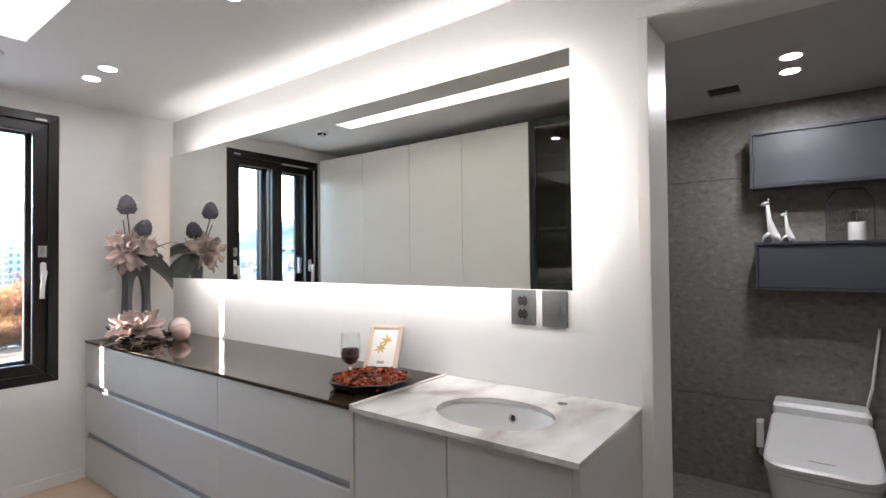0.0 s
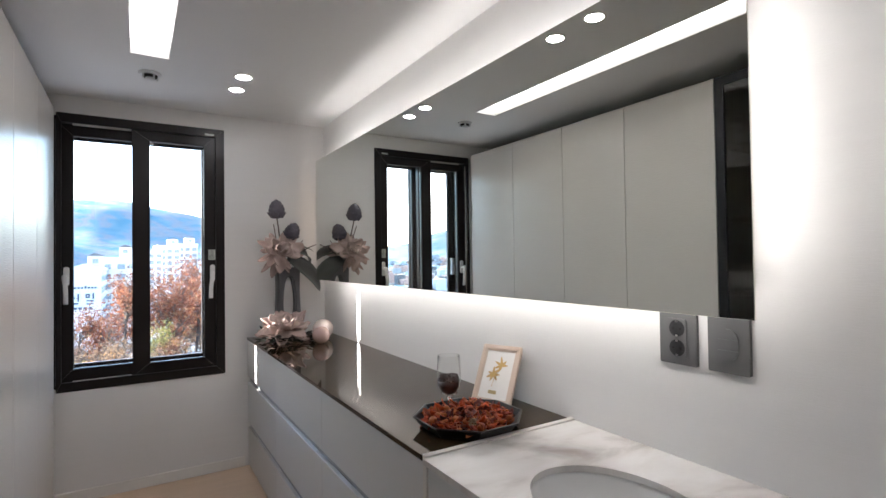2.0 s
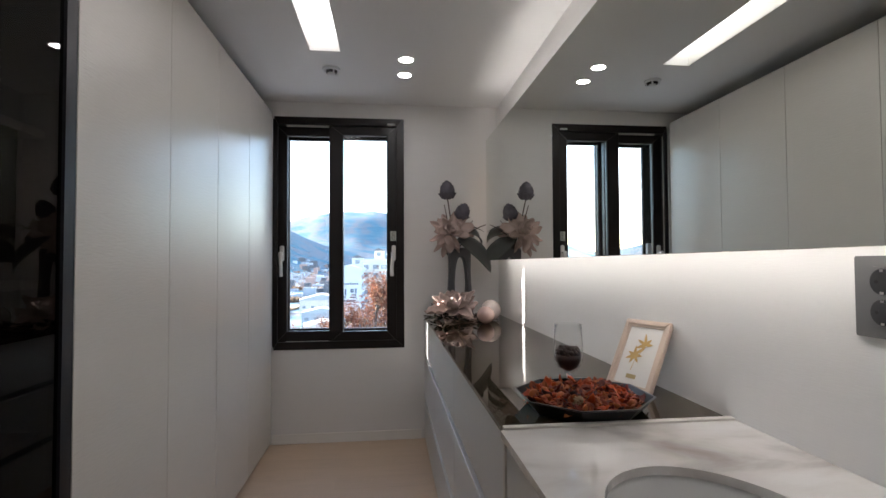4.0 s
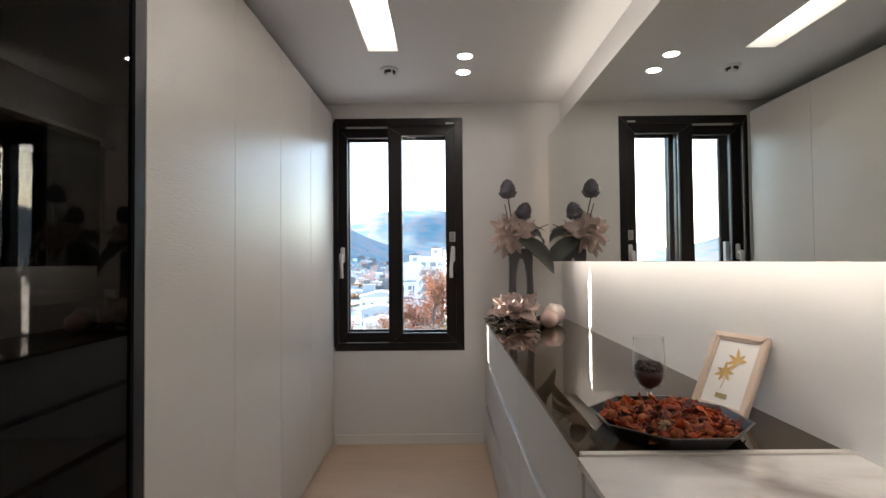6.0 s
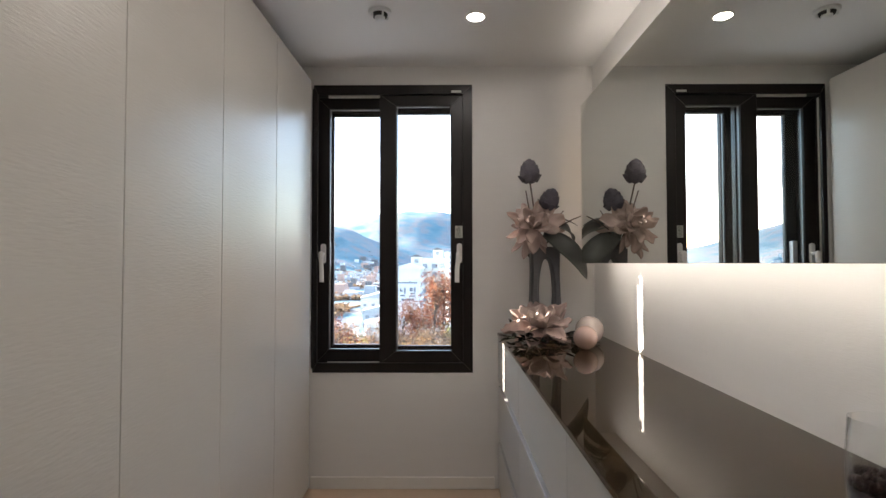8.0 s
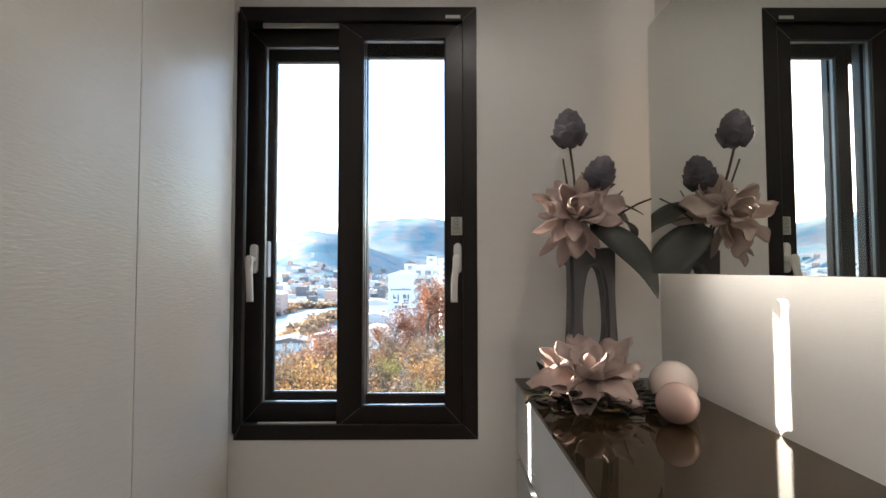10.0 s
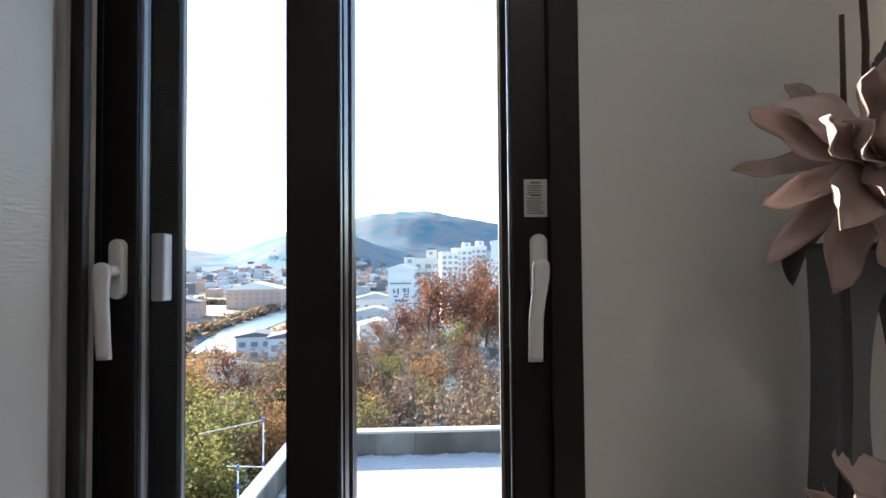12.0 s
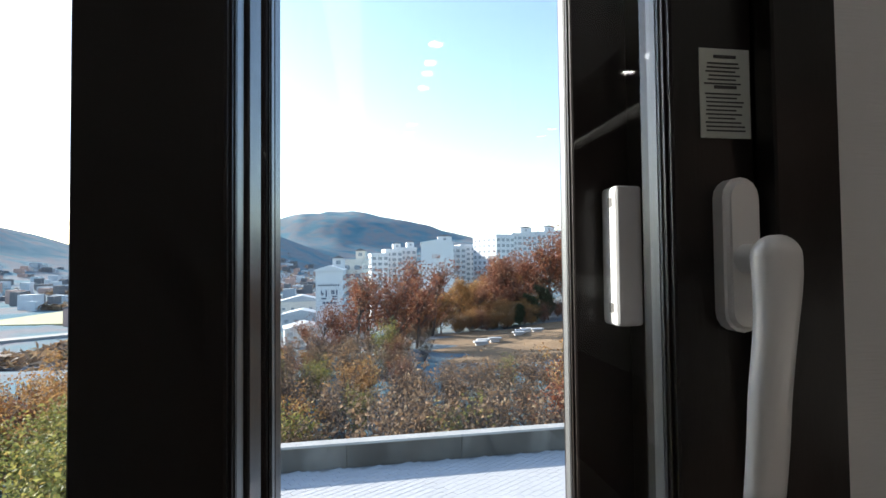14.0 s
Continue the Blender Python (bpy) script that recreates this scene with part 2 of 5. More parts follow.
WIN = (0.196, 0.640, 1.066, 2.182)      # hole in the window wall
DOOR = (-0.86, -0.12, 0.021, 2.11)   # hole in the mirror wall to the bathroom
wall_with_hole("wall_north", "y", WY, WY + 0.36, LEFT - 0.2, WX + 0.2, -0.12, CZ + 0.3, WIN, "off-white papered window wall")
wall_with_hole("wall_east", "x", WX, WX + 0.20, BACK - 0.2, WY, -0.12, CZ + 0.3, DOOR, "off-white papered wall behind the mirror")
solid("wall_west", bx(LEFT - 0.2, BACK - 0.2, -0.12, LEFT, WY, CZ + 0.3), M_WALL, "plain off-white wall", "wall", **S)
solid("wall_south", bx(LEFT, BACK - 0.2, -0.12, WX, BACK, CZ + 0.3), M_WALL, "plain off-white wall", "wall", **S)

# ceiling with the slot of the linear light
# the run south of y = -0.3 is unseen, added to brighten the washstand
LX0, LX1, LY0, LY1 = 0.566, 0.727, -1.70, 2.355
bm = B()
for q in ((LEFT, BACK, LX0, WY), (LX1, BACK, WX, WY), (LX0, BACK, LX1, LY0), (LX0, LY1, LX1, WY)):
    box(bm, q[0], q[1], CZ, q[2], q[3], CZ + 0.12)
bmesh.ops.remove_doubles(bm, verts=bm.verts, dist=1e-5)
solid("ceiling", bm, M_CEIL, "smooth white painted ceiling", "ceiling", **S)
lamp = thing("linear_ceiling_light", (0.646, 0.33, CZ), "long recessed linear ceiling light with frosted cover, lengthened unseen as fill", "ceiling light")
part("diffuser", bx(LX0, LY0, CZ + 0.07, LX1, LY1, CZ + 0.08), M_DIFF, lamp, "glowing frosted cover")
bm = B()
box(bm, LX0 + 0.0005, LY0, CZ + 0.001, LX0 + 0.004, LY1, CZ + 0.068)
box(bm, LX1 - 0.004, LY0, CZ + 0.001, LX1 - 0.0005, LY1, CZ + 0.068)
part("side_rail", bm, M_TRIM, lamp)

# baseboards
def baseboard(name, *q):
    solid(name, bx(*q, bevel=0.003, seg=1), M_TRIM, "low white baseboard", "baseboard", **S)


baseboard("baseboard_north", WARD, WY - 0.012, 0.0, 1.195, WY, 0.065)
baseboard("baseboard_south", LEFT, BACK, 0.0, WX, BACK + 0.012, 0.065)
baseboard("baseboard_west", LEFT, BACK + 0.012, 0.0, LEFT + 0.012, 0.30, 0.065)


# ---- window ----
def ring(bm, x0, z0, x1, z1, w, y0, y1, bevel=0.0, wl=None, wr=None, wt=None, wb=None):
    """A mitred rectangular frame in the xz plane between y0 and y1."""
    wl, wr, wt, wb = (w if v is None else v for v in (wl, wr, wt, wb))
    o = ((x0, z0), (x1, z0), (x1, z1), (x0, z1))
    i = ((x0 + wl, z0 + wb), (x1 - wr, z0 + wb), (x1 - wr, z1 - wt), (x0 + wl, z1 - wt))
    for k in range(4):
        q = (k + 1) % 4
        prism(bm, (o[k], o[q], i[q], i[k]), y0, y1, "y")
    return bm


def profile(name, x0, z0, x1, z1, w, y0, y1, parent, material=None, **k):
    """The four mitred pieces of a frame, each bevelled, as one part."""
    bm = ring(B(), x0, z0, x1, z1, w, y0, y1, **k)
    bmesh.ops.bevel(bm, geom=list(bm.edges), offset=0.0016, segments=1, affect="EDGES")
    return part(name, bm, material or M_PVC, parent)


def mitre_joints(parent, x0, z0, x1, z1, face, wl, wr, wt, wb):
    """A hairline along each corner's diagonal."""
    for ax, az, bx_, bz in ((x0, z0, x0 + wl, z0 + wb), (x1, z0, x1 - wr, z0 + wb), (x1, z1, x1 - wr, z1 - wt), (x0, z1, x0 + wl, z1 - wt)):
        d = Vector((bx_ - ax, bz - az))
        n = Vector((-d.y, d.x)).normalized() * 0.0006
        a, b = Vector((ax, az)) + d * 0.05, Vector((ax, az)) + d * 0.96
        part("mitre_joint", prism(B(), [tuple(a - n), tuple(b - n), tuple(b + n), tuple(a + n)], face - 0.0004, face + 0.0010, "y"), M_MITRE, parent)


win = thing("window_1", (0.63, WY, 0.62), "dark brown double sliding window with silver handles", "window", **S)
profile("casing", 0.208, 0.622, 1.080, 2.197, 0.052, WY - 0.006, WY + 0.012, win, wl=0.024)
mitre_joints(win, 0.208, 0.622, 1.080, 2.197, WY - 0.006, 0.024, 0.052, 0.052, 0.052)
profile("main_frame", 0.170, 0.590, 1.110, 2.225, 0.067, WY + 0.013, WY + 0.34, win, wl=0.034, wr=0.078)
part("track", bx(0.205, WY + 0.120, 0.6575, 1.03, WY + 0.135, 0.674), M_PVC, win)


def sash(x0, x1, y0, y1, z0, z1, wl, wr, wt, wb, name):
    s = profile(name, x0, z0, x1, z1, 0.07, y0, y1, win, wl=wl, wr=wr, wt=wt, wb=wb)
    gx0, gx1, gz0, gz1 = x0 + wl, x1 - wr, z0 + wb, z1 - wt
    # stepped glazing beads, seal and spacer
    for w, a, b, m, nm in ((0.004, y0 + 0.006, y0 + 0.010, M_PVC, "bead"), (0.005, y0 + 0.0101, y0 + 0.013, M_GASKET, "seal"), (0.005, y0 + 0.0145, y0 + 0.026, M_SPACER, "spacer"), (0.003, y0 + 0.0275, y1 - 0.001, M_PVC, "outer_bead")):
        bm = ring(B(), gx0 - 0.002, gz0 - 0.002, gx1 + 0.002, gz1 + 0.002, w, a, b)
        part(nm, bm, m, s)
    for yy in (y0 + 0.0135,):
        p = part("pane", bx(gx0 - 0.001, yy, gz0 - 0.001, gx1 + 0.001, yy + 0.0008, gz1 + 0.001), M_PANE, s)
        p.visible_shadow = False
    return s


s_right = sash(0.570, 1.030, 3.215, 3.255, 0.662, 2.150, 0.090, 0.066, 0.063, 0.071, "sash")
s_left = sash(0.214, 0.662, 3.268, 3.308, 0.662, 2.150, 0.065, 0.080, 0.063, 0.071, "sash")
o_right = sash(0.594, 1.034, 3.400, 3.435, 0.664, 2.155, 0.054, 0.066, 0.055, 0.066, "outer_sash")
o_left = sash(0.200, 0.648, 3.447, 3.482, 0.664, 2.155, 0.062, 0.060, 0.055, 0.066, "outer_sash")

mitre_joints(s_right, 0.570, 0.662, 1.030, 2.150, 3.215, 0.090, 0.066, 0.063, 0.071)
mitre_joints(s_left, 0.214, 0.662, 0.662, 2.150, 3.268, 0.065, 0.080, 0.063, 0.071)


def sstep01(v):
    v = min(1.0, max(0.0, v))
    return v * v * (3 - 2 * v)


def window_handle(cx, face, parent, drift):
    """Rounded base plate and a lever hanging down from its pivot."""
    bm = B()
    w, z0, z1 = 0.0145, 1.214, 1.324
    out = [(cx + w * math.cos(a), z1 - w + w * math.sin(a)) for a in np.linspace(0, math.pi, 9)]
    out += [(cx + w * math.cos(a), z0 + w + w * math.sin(a)) for a in np.linspace(math.pi, 2 * math.pi, 9)]
    prism(bm, out, face - 0.014, face, "y")
    bmesh.ops.bevel(bm, geom=[e for e in bm.edges if abs(e.verts[0].co.y - e.verts[1].co.y) < 1e-6 and e.verts[0].co.y < face - 0.01], offset=0.004, segments=3, affect="EDGES")
    base = part("handle_base", bm, M_HANDLE, parent, "satin silver plate", smooth=False)
    bm = B()
    tube(bm, [(cx, face - 0.010, 1.266), (cx, face - 0.027, 1.266), (cx, face - 0.043, 1.267)], [0.0105, 0.0100, 0.0115], 18)
    # lever: a flattened, gently curved bar with a domed head
    rings = []
    for k in range(20):
        if k < 6:
            q = math.pi / 2 * k / 5
            dome, z, t = max(0.12, math.sin(q)), 1.281 - 0.014 * (1 - math.cos(q)), 0.0
        else:
            t = (k - 5) / 14
            dome, z = 1.0, 1.267 - t * 0.156
        hw = (0.0152 - 0.0030 * sstep01(t * 3)) * dome
        yy = face - 0.044 - 0.005 * math.sin(t * math.pi) + 0.004 * t
        xx = cx - 0.004 + drift * sstep01(t * 1.6)
        th = (0.0092 - 0.002 * t) * (0.35 + 0.65 * dome)
        ring_v = []
        for m in range(14):
            a = 2 * math.pi * m / 14
            ca, sa = math.cos(a), math.sin(a)
            ring_v.append(bm.verts.new((xx + hw * math.copysign(abs(ca) ** 0.6, ca), yy + th * math.copysign(abs(sa) ** 0.6, sa), z)))
        rings.append(ring_v)
    for a, b in zip(rings, rings[1:]):
        for m in range(14):
            bm.faces.new((a[m], a[(m + 1) % 14], b[(m + 1) % 14], b[m]))
    bm.faces.new(rings[0]), bm.faces.new(rings[-1][::-1])
    part("lever", bm, M_HANDLE, base, "curved satin silver lever", smooth=True)


window_handle(1.009, 3.215, s_right, -0.010)
window_handle(0.249, 3.268, s_left, 0.004)


def latch(cx, face, parent):
    bm = bx(cx - 0.015, face - 0.034, 1.198, cx + 0.015, face, 1.344, bevel=0.006, seg=3)
    k = part("latch", bm, M_LOCK, parent, "white plastic latch")
    for z in (1.212, 1.322):
        part("slot", bx(cx - 0.0155, face - 0.026, z, cx - 0.0148, face - 0.018, z + 0.010), M_INK, k)


latch(1.014, 3.400, o_right)
latch(0.236, 3.447, o_left)
# warning label of unreadable lines
lab = part("label", bx(0.986, 3.2138, 1.354, 1.0265, 3.2148, 1.420, bevel=0.0003, seg=1), M_STICK, s_right, "pale grey printed warning label")
rnd = random.Random(3)
z = 1.4128
while z > 1.358:
    head = abs(z - 1.4128) < 1e-6 or abs(z - 1.3893) < 0.0012
    w = 0.009 if head else 0.013 + 0.004 * rnd.random()
    part("print_line", bx(1.0062 - w, 3.2133, z, 1.0062 + w * (1 if head else rnd.uniform(0.5, 1)), 3.2137, z + (0.0022 if head else 0.0011)), M_INK, lab)
    z -= 0.0045 if head else 0.0030
part("top_tag", bx(0.966, WY - 0.0075, 2.153, 1.021, WY - 0.0062, 2.165), M_STICK, win, "small pale maker's tag")
# white strips in the empty track
part("track_strip", bx(0.206, 3.240, 0.68, 0.2135, 3.252, 2.135), M_BRUSH, win, "white brush strip")
part("track_strip", bx(0.28, 3.236, 2.140, 0.566, 3.246, 2.156), M_BRUSH, win, "white brush strip")
part("track_strip", bx(0.28, 3.232, 0.6575, 0.566, 3.246, 0.672), M_BRUSH, win, "white brush strip")

# ---- wardrobe ----
ENDY = 3.166
ward = thing("wardrobe", (-0.05, 2.17, 0), "tall built-in wardrobe with four off-white embossed doors", "wardrobe")
part("body", bx(-0.36, 1.074, 0.0, WARD - 0.024, ENDY - 0.004, 2.197), M_WARD, ward)
edges = [1.072, 1.606, 2.104, 2.618, ENDY]
for a, b in zip(edges, edges[1:]):
    part("door", bx(WARD - 0.022, a + 0.0015, 0.02, WARD, b - 0.0015, 2.212, bevel=0.002, seg=2), M_WARD, ward)
part("filler_panel", bx(WARD - 0.06, ENDY + 0.002, 0.0, WARD - 0.012, WY - 0.013, 2.212, bevel=0.0015, seg=1), M_WARD, ward)
gw = thing("glass_wardrobe", (-0.05, 0.81, 0), "dark glass-fronted wardrobe with oak shelves inside", "wardrobe")
bm = B()
box(bm, -0.36, 0.50, 0.0, -0.34, 1.068, 2.212)
box(bm, -0.34, 0.50, 0.0, WARD - 0.03, 0.52, 2.212)
box(bm, -0.34, 1.050, 0.0, WARD - 0.03, 1.068, 2.212)
box(bm, -0.34, 0.52, 2.192, WARD - 0.03, 1.050, 2.212)
box(bm, -0.34, 0.52, 0.0, WARD - 0.03, 1.050, 0.06)
part("carcass", bm, M_DARKWOOD, gw)
for z in (0.42, 0.78, 1.14, 1.50, 1.86):
    part("shelf", bx(-0.34, 0.522, z, WARD - 0.06, 1.048, z + 0.02), M_SHELF, gw)
gd = part("door", ring(B(), 0.50, 0.02, 1.069, 2.212, 0.042, -0.011, 0.011), M_FRAMEBLK, gw, "black metal door frame")
gd.data.transform(Matrix(((0, 1, 0, WARD - 0.011), (1, 0, 0, 0), (0, 0, 1, 0), (0, 0, 0, 1))))
g = part("pane", bx(WARD - 0.012, 0.535, 0.055, WARD - 0.008, 1.035, 2.177), M_SMOKE, gd, "smoked reflective glass")

# ---- drawer cabinet with smoked glass top ----
FX, TOPZ = 1.217, 0.838
DY0, DY1 = 0.824, WY - 0.004
cab = thing("drawer_cabinet", (1.48, 2.0, 0), "long grey lacquered drawer cabinet along the mirror wall", "cabinet")
part("body", bx(FX + 0.022, DY0, 0.0, WX - 0.002, DY1, 0.824), M_GROOVE, cab, "dark grey carcass")
ys = [DY0, 1.655, 2.435, DY1]
for a, b in zip(ys, ys[1:]):
    for z0, z1 in ((0.012, 0.250), (0.288, 0.553), (0.586, 0.822)):
        d = part("drawer", bx(FX, a + 0.0012, z0, FX + 0.020, b - 0.0012, z1, bevel=0.0015, seg=1), M_CAB, cab)
for z in (0.252, 0.555):
    part("grip_channel", bx(FX + 0.016, DY0 + 0.002, z - 0.01, FX + 0.021, DY1 - 0.002, z + 0.040), M_GROOVE, cab, "recessed aluminium grip channel")
solid("cabinet_top", bx(FX - 0.004, DY0 + 0.001, 0.8245, WX - 0.001, DY1, TOPZ, bevel=0.0015, seg=2), M_TOP, "glossy smoked brown glass cabinet top", "worktop")

# ---- washstand ----
SY0, SY1 = 0.030, 0.822
ws = thing("washbasin_cabinet", (1.48, 0.45, 0), "warm grey washbasin cabinet with two doors", "cabinet")
part("side_panel", bx(FX - 0.004, SY1 - 0.018, 0.0, WX - 0.002, SY1, TOPZ + 0.006, bevel=0.001, seg=1), M_PANEL, ws)
part("side_panel", bx(FX - 0.004, SY0, 0.0, WX - 0.002, SY0 + 0.018, 0.823, bevel=0.001, seg=1), M_CAB, ws)
mid = 0.424
part("door", bx(FX, SY0 + 0.020, 0.02, FX + 0.02, mid - 0.0015, 0.819, bevel=0.0015, seg=1), M_CAB, ws)
part("door", bx(FX, mid + 0.0015, 0.02, FX + 0.02, SY1 - 0.020, 0.819, bevel=0.0015, seg=1), M_CAB, ws)
part("back_panel", bx(WX - 0.02, SY0 + 0.02, 0.02, WX - 0.004, SY1 - 0.02, 0.80), M_CAB, ws)


def ellipse(cx, cy, rx, ry, n=56):
    return [(cx + rx * math.cos(2 * math.pi * k / n), cy + ry * math.sin(2 * math.pi * k / n)) for k in range(n)]


def slab_with_holes(x0, y0, x1, y1, z0, z1, holes):
    bm = B()
    loops = []
    for z in (z0, z1):
        es = []
        vs = [bm.verts.new((x, y, z)) for x, y in ((x0, y0), (x1, y0), (x1, y1), (x0, y1))]
        es += [bm.edges.new((vs[k], vs[(k + 1) % 4])) for k in range(4)]
        rings = [vs]
        for h in holes:
            hv = [bm.verts.new((x, y, z)) for x, y in h]
            es += [bm.edges.new((hv[k], hv[(k + 1) % len(hv)])) for k in range(len(hv))]
            rings.append(hv)
        bmesh.ops.triangle_fill(bm, use_beauty=True, use_dissolve=False, edges=es)
        loops.append(rings)
    for a, b in zip(*loops):
        for k in range(len(a)):
            q = (k + 1) % len(a)
            bm.faces.new((a[k], a[q], b[q], b[k]))
    return bm


SKX, SKY, SRX, SRY = 1.424, 0.392, 0.150, 0.196
hole_b = ellipse(1.635, 0.256, 0.017, 0.017, 20)
top = solid("marble_top", slab_with_holes(FX - 0.012, SY0 - 0.002, WX - 0.001, SY1 - 0.0185, 0.8235, TOPZ + 0.001, [ellipse(SKX, SKY, SRX, SRY), hole_b]), M_MARBLE, "cloudy beige and white marble washbasin top", "worktop")
basin = thing("washbasin", (SKX, SKY, 0.665), "oval white ceramic undermount washbasin", "washbasin")
bm = B()
lathe(bm, [(1.09, 0.0), (1.03, 0.0), (1.0, -0.01), (0.97, -0.04), (0.90, -0.085), (0.74, -0.122), (0.48, -0.140), (0.16, -0.146), (0.14, -0.15), (0.16, -0.156), (0.50, -0.152), (0.80, -0.132), (0.98, -0.090), (1.05, -0.04), (1.09, -0.012), (1.09, 0.0)], (0, 0, 0), 56)
bm.transform(Matrix.Translation((SKX, SKY, 0.8232)) @ Matrix.Diagonal((SRX, SRY, 1, 1)))
part("bowl", bm, M_CERAMIC, basin, smooth=True)
part("drain", lathe(B(), [(0.0, 0.003), (0.016, 0.003), (0.021, 0.001), (0.021, -0.004), (0.0, -0.004)], (SKX, SKY, 0.681), 24), M_CHROME, basin, "chrome drain")
ax = Matrix.Rotation(radians(-78), 4, "Y") @ Matrix.Rotation(0, 4, "Z")
ov = part("overflow", lathe(B(), [(0.010, 0.0), (0.0155, 0.001), (0.0155, 0.005), (0.010, 0.006), (0.009, 0.0)], (SKX + SRX * 0.955, SKY + 0.010, 0.782), 24, axis=ax.to_3x3()), M_CHROME, basin, "chrome overflow ring", smooth=True)
part("overflow_hole", lathe(B(), [(0.0, 0.002), (0.0095, 0.002), (0.0095, 0.0)], (SKX + SRX * 0.955, SKY + 0.010, 0.782), 16, axis=ax.to_3x3()), M_BLACK, ov)

# ---- mirror with light behind ----
MX, MY0, MY1, MZ0, MZ1 = 1.611, 0.205, 2.958, 1.214, 2.003
mir = thing("wall_mirror", (1.70, 1.66, MZ0), "long frameless wall mirror lit from behind", "mirror")
part("mirror_glass", bx(MX, MY0, MZ0, MX + 0.006, MY1, MZ1, bevel=0.0008, seg=1), M_MIRROR, mir)
part("backing_box", bx(MX + 0.0065, MY0 + 0.07, MZ0 + 0.06, WX - 0.0005, MY1 - 0.07, MZ1 - 0.06), M_TRIM, mir, "white backing box")
hx0, hx1 = MX + 0.010, MX + 0.030
for nm, q in (("light_strip", (hx0, MY0 + 0.09, MZ0 + 0.052, hx1, MY1 - 0.09, MZ0 + 0.0595)), ("light_strip", (hx0, MY0 + 0.09, MZ1 - 0.0595, hx1, MY1 - 0.09, MZ1 - 0.052)),
              ("light_strip", (hx0, MY0 + 0.062, MZ0 + 0.08, hx1, MY0 + 0.0695, MZ1 - 0.08))):
    part(nm, bx(*q), M_LED, mir, "glowing strip light")
part("light_strip", bx(hx0, MY1 - 0.0695, MZ0 + 0.08, hx1, MY1 - 0.062, MZ1 - 0.08), M_LEDWEAK, mir, "dim warm strip light")

# ---- socket and switch ----
def rounded(u0, v0, u1, v1, r, n=5):
    out = []
    for cu, cv, a0 in ((u1 - r, v0 + r, -90), (u1 - r, v1 - r, 0), (u0 + r, v1 - r, 90), (u0 + r, v0 + r, 180)):
        out += [(cu + r * math.cos(radians(a0 + 90 * k / n)), cv + r * math.sin(radians(a0 + 90 * k / n))) for k in range(n + 1)]
    return out


def disc_x(bm, cy, cz, x0, x1, r, n=24, ry=None):
    return prism(bm, [(cy + r * math.cos(2 * math.pi * k / n), cz + (ry or r) * math.sin(2 * math.pi * k / n)) for k in range(n)], x0, x1, "x")


def plate(cy, z0, z1, hw, name, label, cat):
    t = thing(name, (WX, cy, z0), label, cat)
    bm = prism(B(), rounded(cy - hw, z0, cy + hw, z1, 0.004), WX - 0.010, WX - 0.0003, "x")
    part("plate", bm, M_PLATE, t)
    return t


so = plate(0.449, 1.073, 1.203, 0.049, "wall_socket", "grey plastic double power socket on the wall", "socket")
part("insert", prism(B(), rounded(0.425, 1.090, 0.473, 1.186, 0.003), WX - 0.0125, WX - 0.0102, "x"), M_PLATE, so)
for cz in (1.162, 1.114):
    well = part("well", disc_x(B(), 0.449, cz, WX - 0.0135, WX - 0.0126, 0.0205), M_PLATE_D, so, "round dark socket well")
    for dy in (-0.0095, 0.0095):
        part("pin_hole", disc_x(B(), 0.449 + dy, cz, WX - 0.0142, WX - 0.0136, 0.003, 10), M_BLACK, well)
    for dz in (-0.0175, 0.0175):
        part("earth_clip", bx(WX - 0.0150, 0.446, cz + dz - 0.002, WX - 0.0136, 0.452, cz + dz + 0.002), M_CHROME, well)
sw = plate(0.325, 1.073, 1.203, 0.047, "light_switch", "grey plastic light switch with oval rocker", "switch")
for k, (za, zb) in enumerate(((-1.0, -0.36), (-0.33, 0.33), (0.36, 1.0))):
    cz, rz, ry = 1.138, 0.036, 0.0235
    out = []
    for j in range(13):
        s = za + (zb - za) * j / 12
        out.append((0.325 + ry * max(0.02, 1 - abs(s) ** 3.0) ** 0.5, cz + rz * s))
    for j in range(12, -1, -1):
        s = za + (zb - za) * j / 12
        out.append((0.325 - ry * max(0.02, 1 - abs(s) ** 3.0) ** 0.5, cz + rz * s))
    part("rocker", prism(B(), out, WX - 0.0135, WX - 0.0102, "x"), M_PLATE, sw)

# ---- ceiling fittings ----
def downlight(x, y, z=CZ, m=M_DL, group="pairs of ceiling downlights"):
    t = thing("downlight", (x, y, z), "small round recessed white ceiling downlight", "downlight", group)
    part("rim", lathe(B(), [(0.036, 0.002), (0.036, -0.003), (0.041, -0.004), (0.047, -0.0005), (0.047, 0.002)], (x, y, z), 28), M_TRIM, t, smooth=False)
    part("lens", lathe(B(), [(0.0, -0.001), (0.0355, -0.001), (0.0355, 0.0), (0.0, 0.0)], (x, y, z - 0.0005), 28), m, t, "glowing lens")
    return t


first = downlight(1.068, 2.425)
for dy in (2.645, 1.055, 1.275, -0.315, -0.095):
    copy_thing(first, pose(1.068, dy, CZ))
sd = thing("heat_detector", (0.652, 2.595, CZ), "small round white ceiling heat detector", "detector")
part("base", lathe(B(), [(0.0, 0), (0.050, 0), (0.050, -0.009), (0.046, -0.0125), (0.0, -0.0125)], (0.652, 2.595, CZ), 28), M_LOCK, sd)
